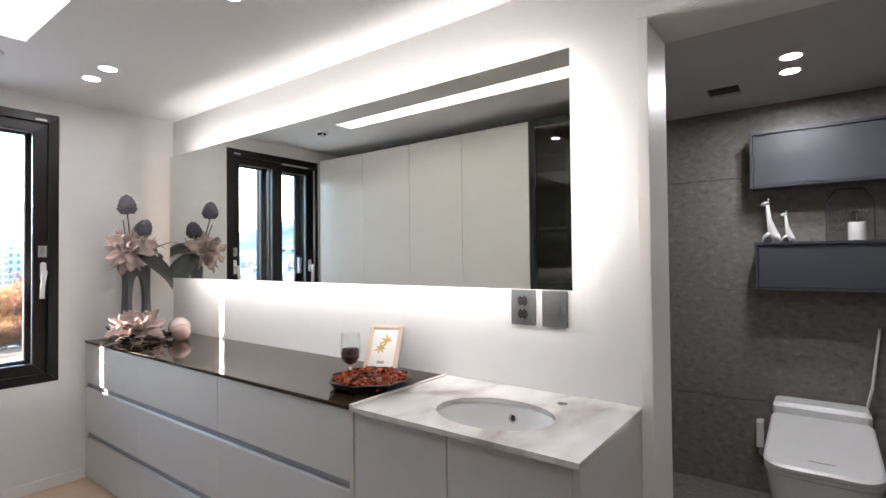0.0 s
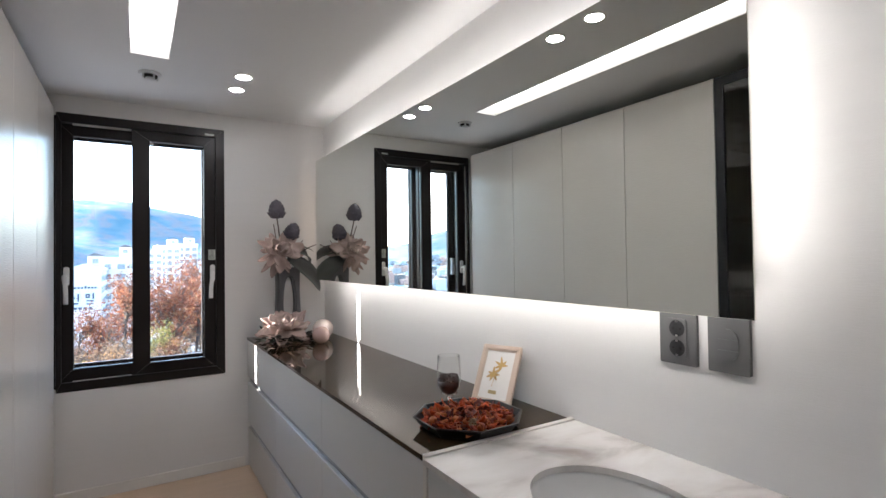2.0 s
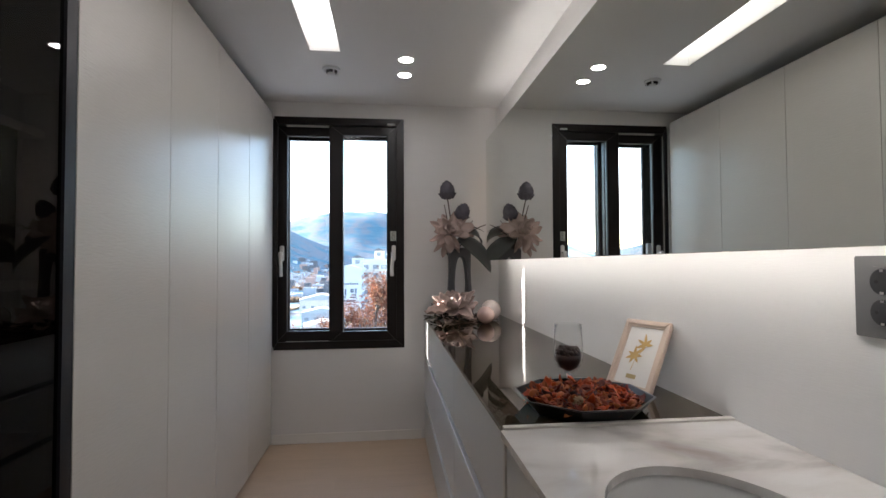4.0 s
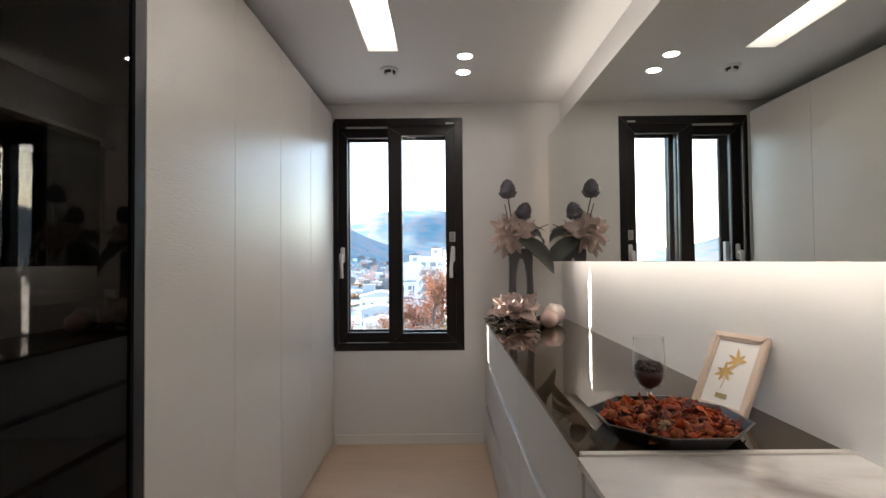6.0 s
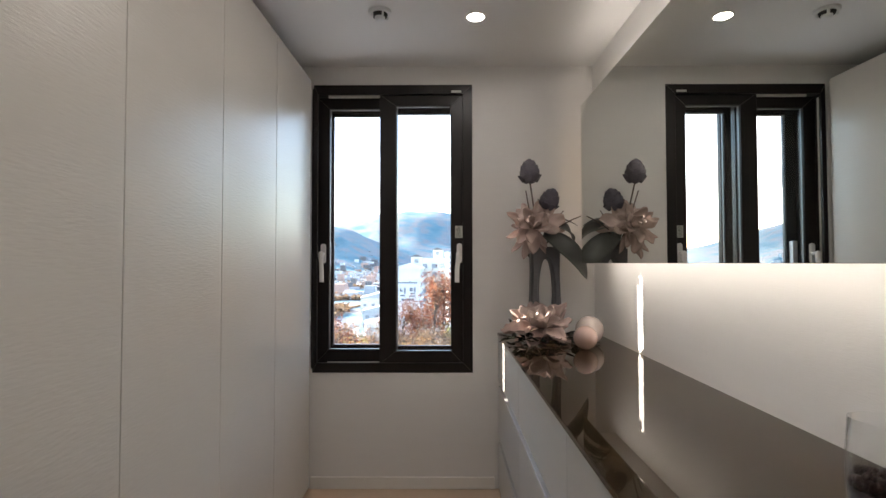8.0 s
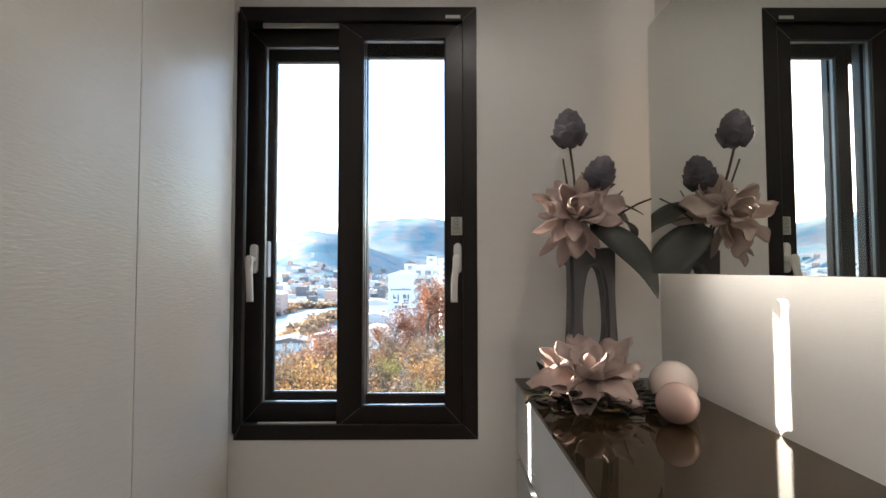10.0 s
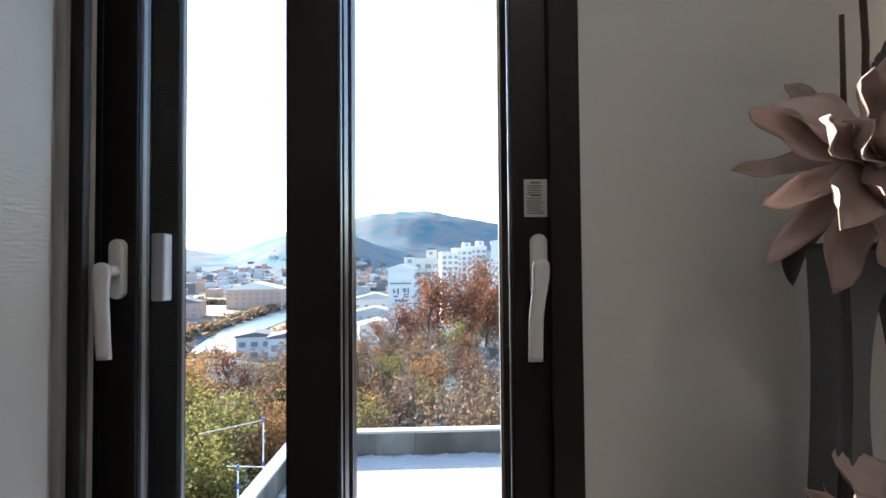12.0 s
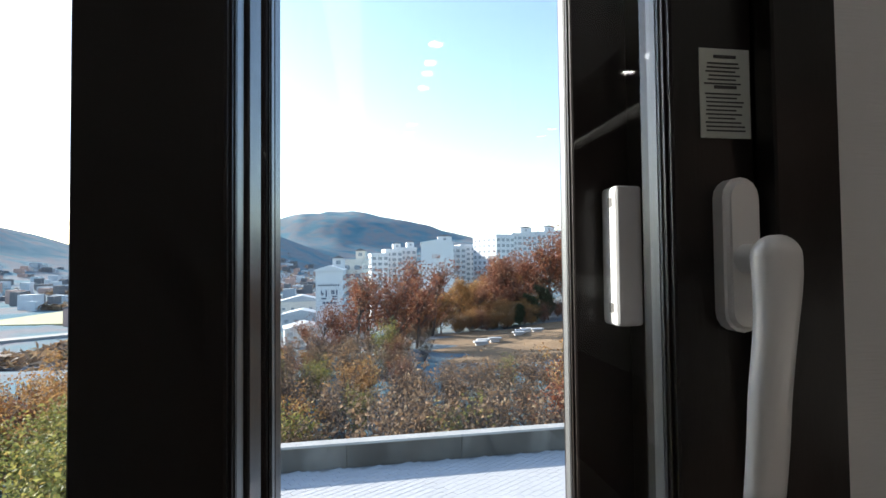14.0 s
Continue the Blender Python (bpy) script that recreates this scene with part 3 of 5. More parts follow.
for k in range(4):
    a = k * math.pi / 2 + 0.5
    part("rib", bx(0.652 + 0.034 * math.cos(a) - 0.004, 2.595 + 0.034 * math.sin(a) - 0.004, CZ - 0.030, 0.652 + 0.034 * math.cos(a) + 0.004, 2.595 + 0.034 * math.sin(a) + 0.004, CZ - 0.0125), M_LOCK, sd)
part("collar", lathe(B(), [(0.0, -0.0125), (0.034, -0.0125), (0.030, -0.024), (0.0, -0.024)], (0.652, 2.595, CZ), 20), M_BLACK, sd, "dark sensor gap")
part("cap", lathe(B(), [(0.0, -0.040), (0.012, -0.039), (0.022, -0.033), (0.022, -0.0245), (0.0, -0.0245)], (0.652, 2.595, CZ), 28), M_LOCK, sd)

# ---- bathroom ----
M_TILE = ramped("grey_terrazzo_tile", ((0.26, (0.115, 0.105, 0.095)), (0.44, (0.180, 0.167, 0.152)), (0.60, (0.200, 0.187, 0.170)), (0.74, (0.29, 0.275, 0.255))), 0.45, 36, 8, 0.2, bump=0.1, stretch=(1, 0.7, 1))
M_GROUT = mat("grey_grout", (0.26, 0.25, 0.235), 0.8)
M_LIDW = mat("white_toilet_plastic", (0.78, 0.78, 0.77), 0.34, var=0.01)
M_VENT = mat("dark_vent_grille", (0.17, 0.165, 0.155), 0.7, var=0.15)
M_BCEIL = mat("bath_ceiling", (0.62, 0.61, 0.60), 0.6, var=0.02)
M_BLUEGREY = mat("blue_grey_lacquer", (0.060, 0.066, 0.078), 0.42, var=0.04)
M_BLUEGREY2 = mat("blue_grey_edge", (0.050, 0.050, 0.062), 0.40, var=0.04)
M_ACRYL = thin_glass("clear_acrylic", (0.93, 0.93, 0.92))
BX0, BX1, BY0, BY1, BZ = WX + 0.20, 3.38, -1.40, 0.95, 2.16
solid("bath_floor", bx(BX0 - 0.2, BY0, -0.12, BX1 + 0.1, BY1, -0.010), M_GROUT, "grey grouted bathroom floor", "floor", **S)
bw = solid("bath_wall_back", bx(BX1 + 0.006, BY0 - 0.1, -0.12, BX1 + 0.15, BY1 + 0.1, BZ + 0.3), M_GROUT, "bathroom wall of large grey stone tiles", "wall", **S)
solid("bath_wall_north", bx(BX0, BY1, -0.12, BX1, BY1 + 0.1, BZ + 0.3), M_TILE, "grey tiled bathroom wall", "wall", **S)
solid("bath_wall_south", bx(BX0, BY0 - 0.1, -0.12, BX1, BY0, BZ + 0.3), M_TILE, "grey tiled bathroom wall", "wall", **S)
VX, VY = 2.985, -0.060
bm = B()
for q in ((BX0, BY0, BX1 + 0.006, VY - 0.072), (BX0, VY + 0.072, BX1 + 0.006, BY1), (BX0, VY - 0.072, VX - 0.085, VY + 0.072), (VX + 0.085, VY - 0.072, BX1 + 0.006, VY + 0.072)):
    box(bm, q[0], q[1], BZ, q[2], q[3], BZ + 0.05)
solid("bath_ceiling", bm, M_BCEIL, "plain pale bathroom ceiling", "ceiling", **S)
vent = thing("ceiling_vent", (VX, VY, BZ), "small rectangular ceiling vent opening", "vent")
part("backing", bx(VX - 0.085, VY - 0.072, BZ + 0.03, VX + 0.085, VY + 0.072, BZ + 0.04), M_VENT, vent)
for k in range(4):
    x = VX - 0.063 + 0.042 * k
    part("slat", prism(B(), [(x - 0.010, BZ + 0.006), (x + 0.010, BZ + 0.020), (x + 0.010, BZ + 0.023), (x - 0.010, BZ + 0.009)], VY - 0.0715, VY + 0.0715, "y"), M_VENT, vent)
bd = downlight(2.63, -0.355, BZ, M_BATHDL, "bathroom downlights")
copy_thing(bd, pose(2.835, -0.345, BZ))
# door lining and trim
jm = thing("door_1", (WX, -0.38, 0), "white door lining of the bathroom doorway, no leaf in view", "door frame", **S)
for y0, y1 in ((-0.004, 0.0205), (-0.8595, -0.835)):
    part("jamb", bx(WX - 0.004, y0, 0.0, WX + 0.236, y1, 2.084, bevel=0.001, seg=1), M_TRIM, jm)
part("head", bx(WX - 0.004, -0.8595, 2.085, WX + 0.236, 0.0205, 2.109, bevel=0.001, seg=1), M_TRIM, jm)
for y0, y1 in ((-0.0085, 0.0295), (-0.886, -0.837)):
    part("architrave", bx(WX - 0.018, y0, 0.0, WX - 0.0045, y1, 2.086, bevel=0.003, seg=2), M_TRIM, jm)
part("architrave", bx(WX - 0.018, -0.886, 2.0865, WX - 0.0045, 0.0295, 2.122, bevel=0.003, seg=2), M_TRIM, jm)


def wall_cabinet(z0, z1, y0, y1):
    t = thing("wall_cabinet", (3.3, (y0 + y1) / 2, z0), "blue-grey lacquered wall cabinet on the bathroom tiles", "cabinet", "bathroom wall cabinets")
    x0 = 3.22
    bm = B()
    box(bm, x0, y0, z0, BX1, y0 + 0.014, z1)
    box(bm, x0, y1 - 0.014, z0, BX1, y1, z1)
    box(bm, x0, y0 + 0.014, z0, BX1, y1 - 0.014, z0 + 0.014)
    box(bm, x0, y0 + 0.014, z1 - 0.014, BX1, y1 - 0.014, z1)
    part("carcass", bm, M_BLUEGREY2, t)
    part("door", bx(x0 + 0.012, y0 + 0.016, z0 + 0.016, x0 + 0.03, y1 - 0.016, z1 - 0.016, bevel=0.001, seg=1), M_BLUEGREY, t)


wall_cabinet(1.680, 1.980, -1.06, -0.146)
wall_cabinet(1.138, 1.390, -1.06, -0.160)
SH = 1.3905


def giraffe(y, h, name="giraffe_figurine"):
    """A slim seated giraffe in one mesh."""
    bm, x = B(), 3.28
    k = h / 0.235
    tube(bm, [(x, y - 0.03 * k, SH + 0.01), (x, y - 0.012 * k, SH + 0.05 * k), (x, y + 0.004 * k, SH + 0.12 * k), (x, y + 0.010 * k, SH + 0.20 * k)], [0.020 * k, 0.024 * k, 0.013 * k, 0.009 * k], 12)
    tube(bm, [(x, y + 0.002 * k, SH + 0.214 * k), (x, y + 0.018 * k, SH + 0.211 * k), (x, y + 0.040 * k, SH + 0.202 * k)], [0.008 * k, 0.012 * k, 0.007 * k], 10)
    for dx in (-0.014 * k, 0.014 * k):
        tube(bm, [(x + dx, y + 0.004 * k, SH + 0.05 * k), (x + dx, y + 0.026 * k, SH + 0.028 * k), (x + dx, y + 0.036 * k, SH + 0.001)], [0.010 * k, 0.008 * k, 0.007 * k], 8)
        tube(bm, [(x + dx, y - 0.030 * k, SH + 0.04 * k), (x + dx, y - 0.046 * k, SH + 0.001)], [0.012 * k, 0.008 * k], 8)
        tube(bm, [(x + dx * 0.4, y + 0.008 * k, SH + 0.218 * k), (x + dx * 0.5, y + 0.004 * k, SH + 0.236 * k)], [0.003 * k, 0.004 * k], 6)
    solid(name, bm, M_CERAMIC, "slender white ceramic giraffe figurine", "figurine", "giraffe pair", smooth=True)


giraffe(-0.228, 0.235)
giraffe(-0.305, 0.165)
# acrylic sign with black lettering
sg = thing("acrylic_sign", (3.31, -0.563, SH), "clear acrylic sign with black outline and lettering", "sign")
out = [(-0.468, SH), (-0.468, 1.590), (-0.508, 1.652), (-0.618, 1.652), (-0.658, 1.590), (-0.658, SH)]
part("sheet", prism(B(), out[::-1], 3.310, 3.314, "x"), M_ACRYL, sg)
bm = B()
for a, b in zip(out, out[1:] + out[:1]):
    tube(bm, [(3.309, *a), (3.309, *b)], 0.0035, 6)
part("outline", bm, M_INK, sg, "black outline")


def text(body, size, m, material, parent, name="lettering", extrude=0.0006):
    cu = bpy.data.curves.new(name, "FONT")
    cu.body, cu.size, cu.extrude, cu.align_x = body, size, extrude, "LEFT"
    tmp = new(name, cu)
    me = bpy.data.meshes.new_from_object(tmp)
    bpy.data.objects.remove(tmp)
    me.materials.append(material)
    me.transform(m)
    ob = new(name, me)
    ob.parent = parent
    if parent.type == "EMPTY":
        ob.matrix_parent_inverse = Matrix.Translation(parent.location).inverted()
    return ob


FACE_WEST = Matrix(((0, 0, -1, 0), (-1, 0, 0, 0), (0, 1, 0, 0), (0, 0, 0, 1)))
for body, size, z in (("PERFECT", 0.032, 1.565), ("BORING", 0.045, 1.520), ("HUMAN", 0.038, 1.478), ("BEAUTY", 0.034, 1.440)):
    text(body, size, Matrix.Translation((3.306, -0.478, z)) @ FACE_WEST, M_INK, sg)
dp = thing("soap_dispenser", (3.27, -0.588, SH), "white soap dispenser with pump on the cabinet", "dispenser")
part("bottle", lathe(B(), [(0, 0), (0.035, 0), (0.036, 0.003), (0.036, 0.085), (0.033, 0.09), (0, 0.09)], (3.27, -0.588, SH), 24), M_CERAMIC, dp)
bm = tube(B(), [(3.27, -0.588, SH + 0.088), (3.27, -0.588, SH + 0.135)], 0.006, 10)
tube(bm, [(3.27, -0.588, SH + 0.138), (3.24, -0.563, SH + 0.134)], [0.007, 0.005], 10)
part("pump", bm, M_CHROME, dp, "chrome pump")

# toilet
to = thing("toilet", (3.0, -0.425, 0), "white one-piece toilet with closed flat lid", "toilet")


def plan(x0, x1, hw0, hw1, r0, r1, cy=-0.425):
    """Outline from the wall (x1) to the rounded front (x0)."""
    out = []
    for (cx, s, a0, r, hw) in ((x1 - r1, 1, 0, r1, hw1), (x0 + r0, 1, 90, r0, hw0), (x0 + r0, -1, 180, r0, hw0), (x1 - r1, -1, 270, r1, hw1)):
        for k in range(7):
            a = radians(a0 + 15 * k)
            out.append((cx + r * math.cos(a), cy + s * (hw - r) + r * math.sin(a)))
    return out


def loft(bm, sections):
    rs = [[bm.verts.new((x, y, z + (tilt * (x - 2.62)))) for x, y in out] for out, z, tilt in sections]
    for a, b in zip(rs, rs[1:]):
        for k in range(len(a)):
            q = (k + 1) % len(a)
            bm.faces.new((a[k], a[q], b[q], b[k]))
    bm.faces.new(rs[0][::-1]), bm.faces.new(rs[-1])
    return bm


part("bowl_body", loft(B(), [(plan(2.74, 3.37, 0.15, 0.17, 0.10, 0.03), 0.0, 0), (plan(2.70, 3.37, 0.165, 0.18, 0.10, 0.03), 0.12, 0), (plan(2.65, 3.37, 0.190, 0.19, 0.10, 0.03), 0.30, 0), (plan(2.635, 3.37, 0.200, 0.195, 0.09, 0.03), 0.385, 0)]), M_CERAMIC, to)
part("seat", loft(B(), [(plan(2.63, 3.37, 0.202, 0.198, 0.09, 0.03), 0.389, 0), (plan(2.625, 3.37, 0.204, 0.200, 0.09, 0.03), 0.405, 0.08)]), M_LIDW, to)
part("lid", loft(B(), [(plan(2.62, 3.20, 0.205, 0.202, 0.09, 0.03), 0.410, 0.10), (plan(2.615, 3.20, 0.206, 0.203, 0.09, 0.03), 0.428, 0.12), (plan(2.630, 3.195, 0.195, 0.194, 0.08, 0.03), 0.436, 0.12)]), M_LIDW, to, "closed flat lid")
part("control_housing", loft(B(), [(plan(3.204, 3.37, 0.20, 0.198, 0.02, 0.03), 0.40, 0), (plan(3.206, 3.37, 0.20, 0.198, 0.02, 0.03), 0.535, 0), (plan(3.225, 3.36, 0.19, 0.19, 0.03, 0.03), 0.556, 0)]), M_LIDW, to)
part("lid_mark", bx(2.70, -0.47, 0.4475, 2.704, -0.38, 0.4485), M_PLATE, to)
hs = thing("bidet_hose", (3.36, -0.60, 0.55), "white flexible hose hanging on the tiles", "hose")
part("hose", tube(B(), [(3.355, -0.67, 0.95), (3.35, -0.652, 0.80), (3.345, -0.635, 0.65), (3.34, -0.615, 0.56), (3.345, -0.585, 0.52), (3.36, -0.56, 0.50)], 0.007, 8), M_CERAMIC, hs, smooth=True)
vl = thing("water_valve", (3.33, -0.155, 0.25), "white plastic water valve with chrome tap", "valve")
part("housing", bx(3.30, -0.178, 0.27, 3.38, -0.14, 0.41, bevel=0.006), M_CERAMIC, vl)
part("tap", tube(B(), [(3.38, -0.16, 0.23), (3.33, -0.16, 0.23), (3.32, -0.16, 0.27)], 0.012, 10), M_CHROME, vl, "chrome tap")

# ---- decoration on the cabinet ----
M_PETAL = mat("dusty_pink_foam_petal", (0.47, 0.36, 0.325), 0.25, var=0.12, scale=14, bump=0.25, bscale=120, island=0.05)
M_BUD = mat("dark_plum_scale", (0.108, 0.098, 0.120), 0.22, var=0.2, scale=30, bump=0.2, bscale=200, island=0.08)
M_LEAF = mat("grey_green_leaf", (0.075, 0.080, 0.074), 0.38, var=0.2, scale=20, bump=0.25, bscale=140)
M_DARKLEAF = mat("dark_glossy_leaf", (0.016, 0.021, 0.014), 0.22, var=0.3, scale=30, bump=0.2, bscale=140, island=0.2)
M_STEM = mat("brown_twig", (0.075, 0.055, 0.045), 0.7, var=0.3, scale=60, bump=0.5, bscale=200)
M_VASE = mat("matt_charcoal_ceramic", (0.100, 0.103, 0.112), 0.55, var=0.06, scale=10, bump=0.1)
M_BALLP = mat("blush_glazed_ceramic", (0.50, 0.345, 0.30), 0.12, var=0.03, scale=8, coat=0.6)
M_BALLW = mat("cream_glazed_ceramic", (0.48, 0.415, 0.38), 0.12, var=0.03, scale=8, coat=0.6)
M_TRAY = mat("black_lacquer_tray", (0.006, 0.006, 0.007), 0.30, var=0.05)
M_POT = ramped("dried_petals", ((0.05, (0.025, 0.006, 0.005)), (0.28, (0.14, 0.012, 0.006)), (0.50, (0.60, 0.090, 0.010)), (0.70, (0.17, 0.020, 0.007)), (0.94, (0.55, 0.17, 0.040))), 0.6, 30, 6, bump=0.5, island=True)
M_CREAM = mat("dried_cream_flower", (0.66, 0.52, 0.34), 0.8, var=0.2, scale=60, bump=0.5)
M_FRAME = mat("pale_wood_frame", (0.62, 0.50, 0.41), 0.42, var=0.06, scale=10, stretch=(1, 1, 1), bump=0.05)
M_PAPER = mat("white_paper", (0.78, 0.77, 0.74), 0.7, var=0.02)
M_GOLD = mat("pressed_gold_leaf", (0.50, 0.33, 0.12), 0.6, var=0.3, scale=60, island=0.15)
M_COFFEE = mat("dark_dried_berries", (0.026, 0.012, 0.010), 0.5, var=0.3, scale=40, island=0.5)
M_GLASS = thin_glass("clear_glass", (0.985, 0.988, 0.986), 0.0, 1.45)
M_CRYSTAL = mat("solid_clear_glass", (0.97, 0.98, 0.98), 0.02, var=0.0)
M_CRYSTAL.node_tree.nodes["Principled BSDF"].inputs["Transmission Weight"].default_value = 1.0


def petal(bm, base, fwd, nrm, length, width, curl=0.6, cup=0.25, ruffle=0.0, thick=0.0016, n=7, m=4, power=0.75, seed=0, full=0.8):
    """A bent, cupped blade with a pointed tip and real thickness."""
    base, f = Vector(base), Vector(fwd).normalized()
    nn = (Vector(nrm) - f * Vector(nrm).dot(f)).normalized()
    sd = f.cross(nn)
    sheets = []
    for off in (0.0, thick):
        g = []
        for i in range(n + 1):
            s = i / n
            w = width * max(0.0, math.sin(math.pi * min(1.0, s ** power * 0.93 + 0.07))) ** full + 0.0005
            a = curl * s
            ctr = base + f * (length * (math.sin(a) / curl if abs(curl) > 1e-3 else s)) + nn * (length * ((1 - math.cos(a)) / curl if abs(curl) > 1e-3 else 0))
            up = nn * math.cos(a) - f * math.sin(a)
            row = []
            for j in range(m + 1):
                t = 2 * j / m - 1
                wob = ruffle * w * math.sin(8.5 * s + 3.1 * t + seed * 1.7) * abs(t) * s
                row.append(bm.verts.new(ctr + sd * (t * w) + up * (cup * w * t * t + wob + off)))
            g.append(row)
        sheets.append(g)
    a, b = sheets
    for i in range(n):
        for j in range(m):
            bm.faces.new((a[i][j], a[i + 1][j], a[i + 1][j + 1], a[i][j + 1]))
            bm.faces.new((b[i][j], b[i][j + 1], b[i + 1][j + 1], b[i + 1][j]))
    rim_a = [r[0] for r in a] + a[-1][1:] + [r[-1] for r in a[-2::-1]] + a[0][-2:0:-1]
    rim_b = [r[0] for r in b] + b[-1][1:] + [r[-1] for r in b[-2::-1]] + b[0][-2:0:-1]
    for k in range(len(rim_a)):
        q = (k + 1) % len(rim_a)
        bm.faces.new((rim_a[k], rim_b[k], rim_b[q], rim_a[q]))
    return bm


def bloom(parent, centre, axis, radius, seed, rows=((4, 0.52, 0.62, 0.34), (6, 0.80, 0.30, 0.27), (7, 1.0, 0.02, 0.23), (7, 1.1, -0.28, 0.135), (5, 1.05, -0.6, 0.10)), curl=0.9):
    """A wide open flower: each petal is a part."""
    r = random.Random(seed)
    ax = Vector(axis).normalized()
    u = ax.orthogonal().normalized()
    v = ax.cross(u)
    c = Vector(centre)
    for k, (cnt, ln, lift, width) in enumerate(rows):
        for i in range(cnt):
            a = 2 * math.pi * (i + 0.5 * (k % 2) + r.uniform(-0.2, 0.2)) / cnt
            d = u * math.cos(a) + v * math.sin(a)
            l = lift + r.uniform(-0.12, 0.12)
            f = d * math.cos(l * 1.4) + ax * math.sin(l * 1.4)
            n = ax * math.cos(l * 1.4) - d * math.sin(l * 1.4)
            ln2 = radius * ln * r.uniform(0.85, 1.12)
            part("petal", petal(B(), c + d * radius * 0.05 - ax * 0.006 * k, f, n, ln2, ln2 * width * r.uniform(0.85, 1.2), curl * r.uniform(-0.6, 1.3), r.uniform(0.15, 0.6), 0.75, n=12, m=6, power=1.05, seed=i + 3 * k, full=0.62), M_PETAL, parent, smooth=True)
    bm = B()
    for i in range(26):
        a, q = r.uniform(0, 6.3), r.uniform(0, 0.8)
        d = (u * math.cos(a) + v * math.sin(a)) * math.sin(q) + ax * math.cos(q)
        tube(bm, [c, c + d * radius * 0.22], [0.0014, 0.001], 5)
    part("stamens", bm, M_PETAL, parent, "tuft of thin stamens")


def bud(parent, centre, axis, rad, height, seed):
    """An artichoke-like bud of overlapping scales on an egg-shaped core."""
    r = random.Random(seed)
    q = Vector((0, 0, 1)).rotation_difference(Vector(axis).normalized()).to_matrix().to_4x4()
    m = Matrix.Translation(centre) @ q
    bm = lathe(B(), [(0, -0.5 * height), (0.55 * rad, -0.42 * height), (0.86 * rad, -0.15 * height), (0.82 * rad, 0.12 * height), (0.5 * rad, 0.38 * height), (0, 0.5 * height)], (0, 0, 0), 16)
    bm.transform(m)
    core = part("bud_core", bm, M_BUD, parent, "dark plum artichoke bud", smooth=True)
    for k, (z, rr, cnt, tip) in enumerate(((-0.46, 0.66, 6, 1.0), (-0.30, 0.84, 6, 1.0), (-0.10, 0.86, 6, 0.9), (0.08, 0.74, 5, 0.8), (0.20, 0.50, 4, 0.7))):
        for i in range(cnt):
            a = 2 * math.pi * (i + 0.5 * (k % 2)) / cnt + r.uniform(-0.08, 0.08)
            d = Vector((math.cos(a), math.sin(a), 0))
            f = (d * (0.75, 0.34, 0.10, -0.12, -0.34)[k] + Vector((0, 0, 1))).normalized()
            bm = petal(B(), d * (rr + 0.12) * rad + Vector((0, 0, z * height)), f, -d, height * 0.37, rad * 0.56, 0.35 if k else 0.1, 0.42, 0.0, 0.0026, 8, 6, 1.25, full=0.5)
            bm.transform(m)
            part("scale", bm, M_BUD, core, smooth=True)


def prism_holes(outer, holes, d0, d1, axis="y"):
    bm = B()
    put = {"x": lambda u, v, d: (d, u, v), "y": lambda u, v, d: (u, d, v), "z": lambda u, v, d: (u, v, d)}[axis]
    lv = []
    for d in (d0, d1):
        es, rs = [], []
        for o in [outer] + holes:
            vs = [bm.verts.new(put(u, v, d)) for u, v in o]
            es += [bm.edges.new((vs[k], vs[(k + 1) % len(vs)])) for k in range(len(vs))]
            rs.append(vs)
        bmesh.ops.triangle_fill(bm, use_beauty=True, use_dissolve=False, edges=es)
        lv.append(rs)
    for a, b in zip(*lv):
        for k in range(len(a)):
            q = (k + 1) % len(a)
            bm.faces.new((a[k], a[q], b[q], b[k]))
    return bm


VXc, VYc = 1.440, 3.035
vase = thing("sculptural_vase", (VXc, VYc, TOPZ), "charcoal ceramic vase with a tall oval opening through it", "vase")
outer, inner = [], []
for k in range(21):
    t = k / 20
    w = 0.092 - 0.020 * math.sin(min(1, t * 1.3) * math.pi / 2) + 0.010 * max(0, t - 0.7)
    outer.append((VXc + w, TOPZ + 0.46 * t))
outer += [(2 * VXc - x, z) for x, z in reversed(outer)]
for k in range(32):
    a = 2 * math.pi * k / 32
    z = TOPZ + 0.258 + 0.140 * math.sin(a)
    inner.append((VXc + 0.004 + (0.037 - 0.007 * math.sin(a)) * math.copysign(abs(math.cos(a)) ** 0.7, math.cos(a)), z))
bm = prism_holes(outer, [inner], VYc - 0.036, VYc + 0.036, "y")
bmesh.ops.recalc_face_normals(bm, faces=bm.faces)
es = [e for e in bm.edges if len(e.link_faces) == 2 and e.calc_face_angle(0) > 0.9]
bmesh.ops.bevel(bm, geom=es, offset=0.010, segments=3, affect="EDGES", clamp_overlap=True)
part("body", bm, M_VASE, vase)
fl1 = thing("magnolia_arrangement", (1.40, 3.02, TOPZ + 0.425), "artificial arrangement of dusty pink bloom, dark buds and grey leaves", "flowers")
bloom(fl1, (1.366, 2.930, 1.402), (-0.12, -0.80, 0.30), 0.148, 5)
bud(fl1, (1.350, 2.936, 1.668), (-0.06, 0.0, 1), 0.046, 0.122, 2)
bud(fl1, (1.454, 2.960, 1.532), (0.30, -0.20, 0.85), 0.045, 0.112, 4)
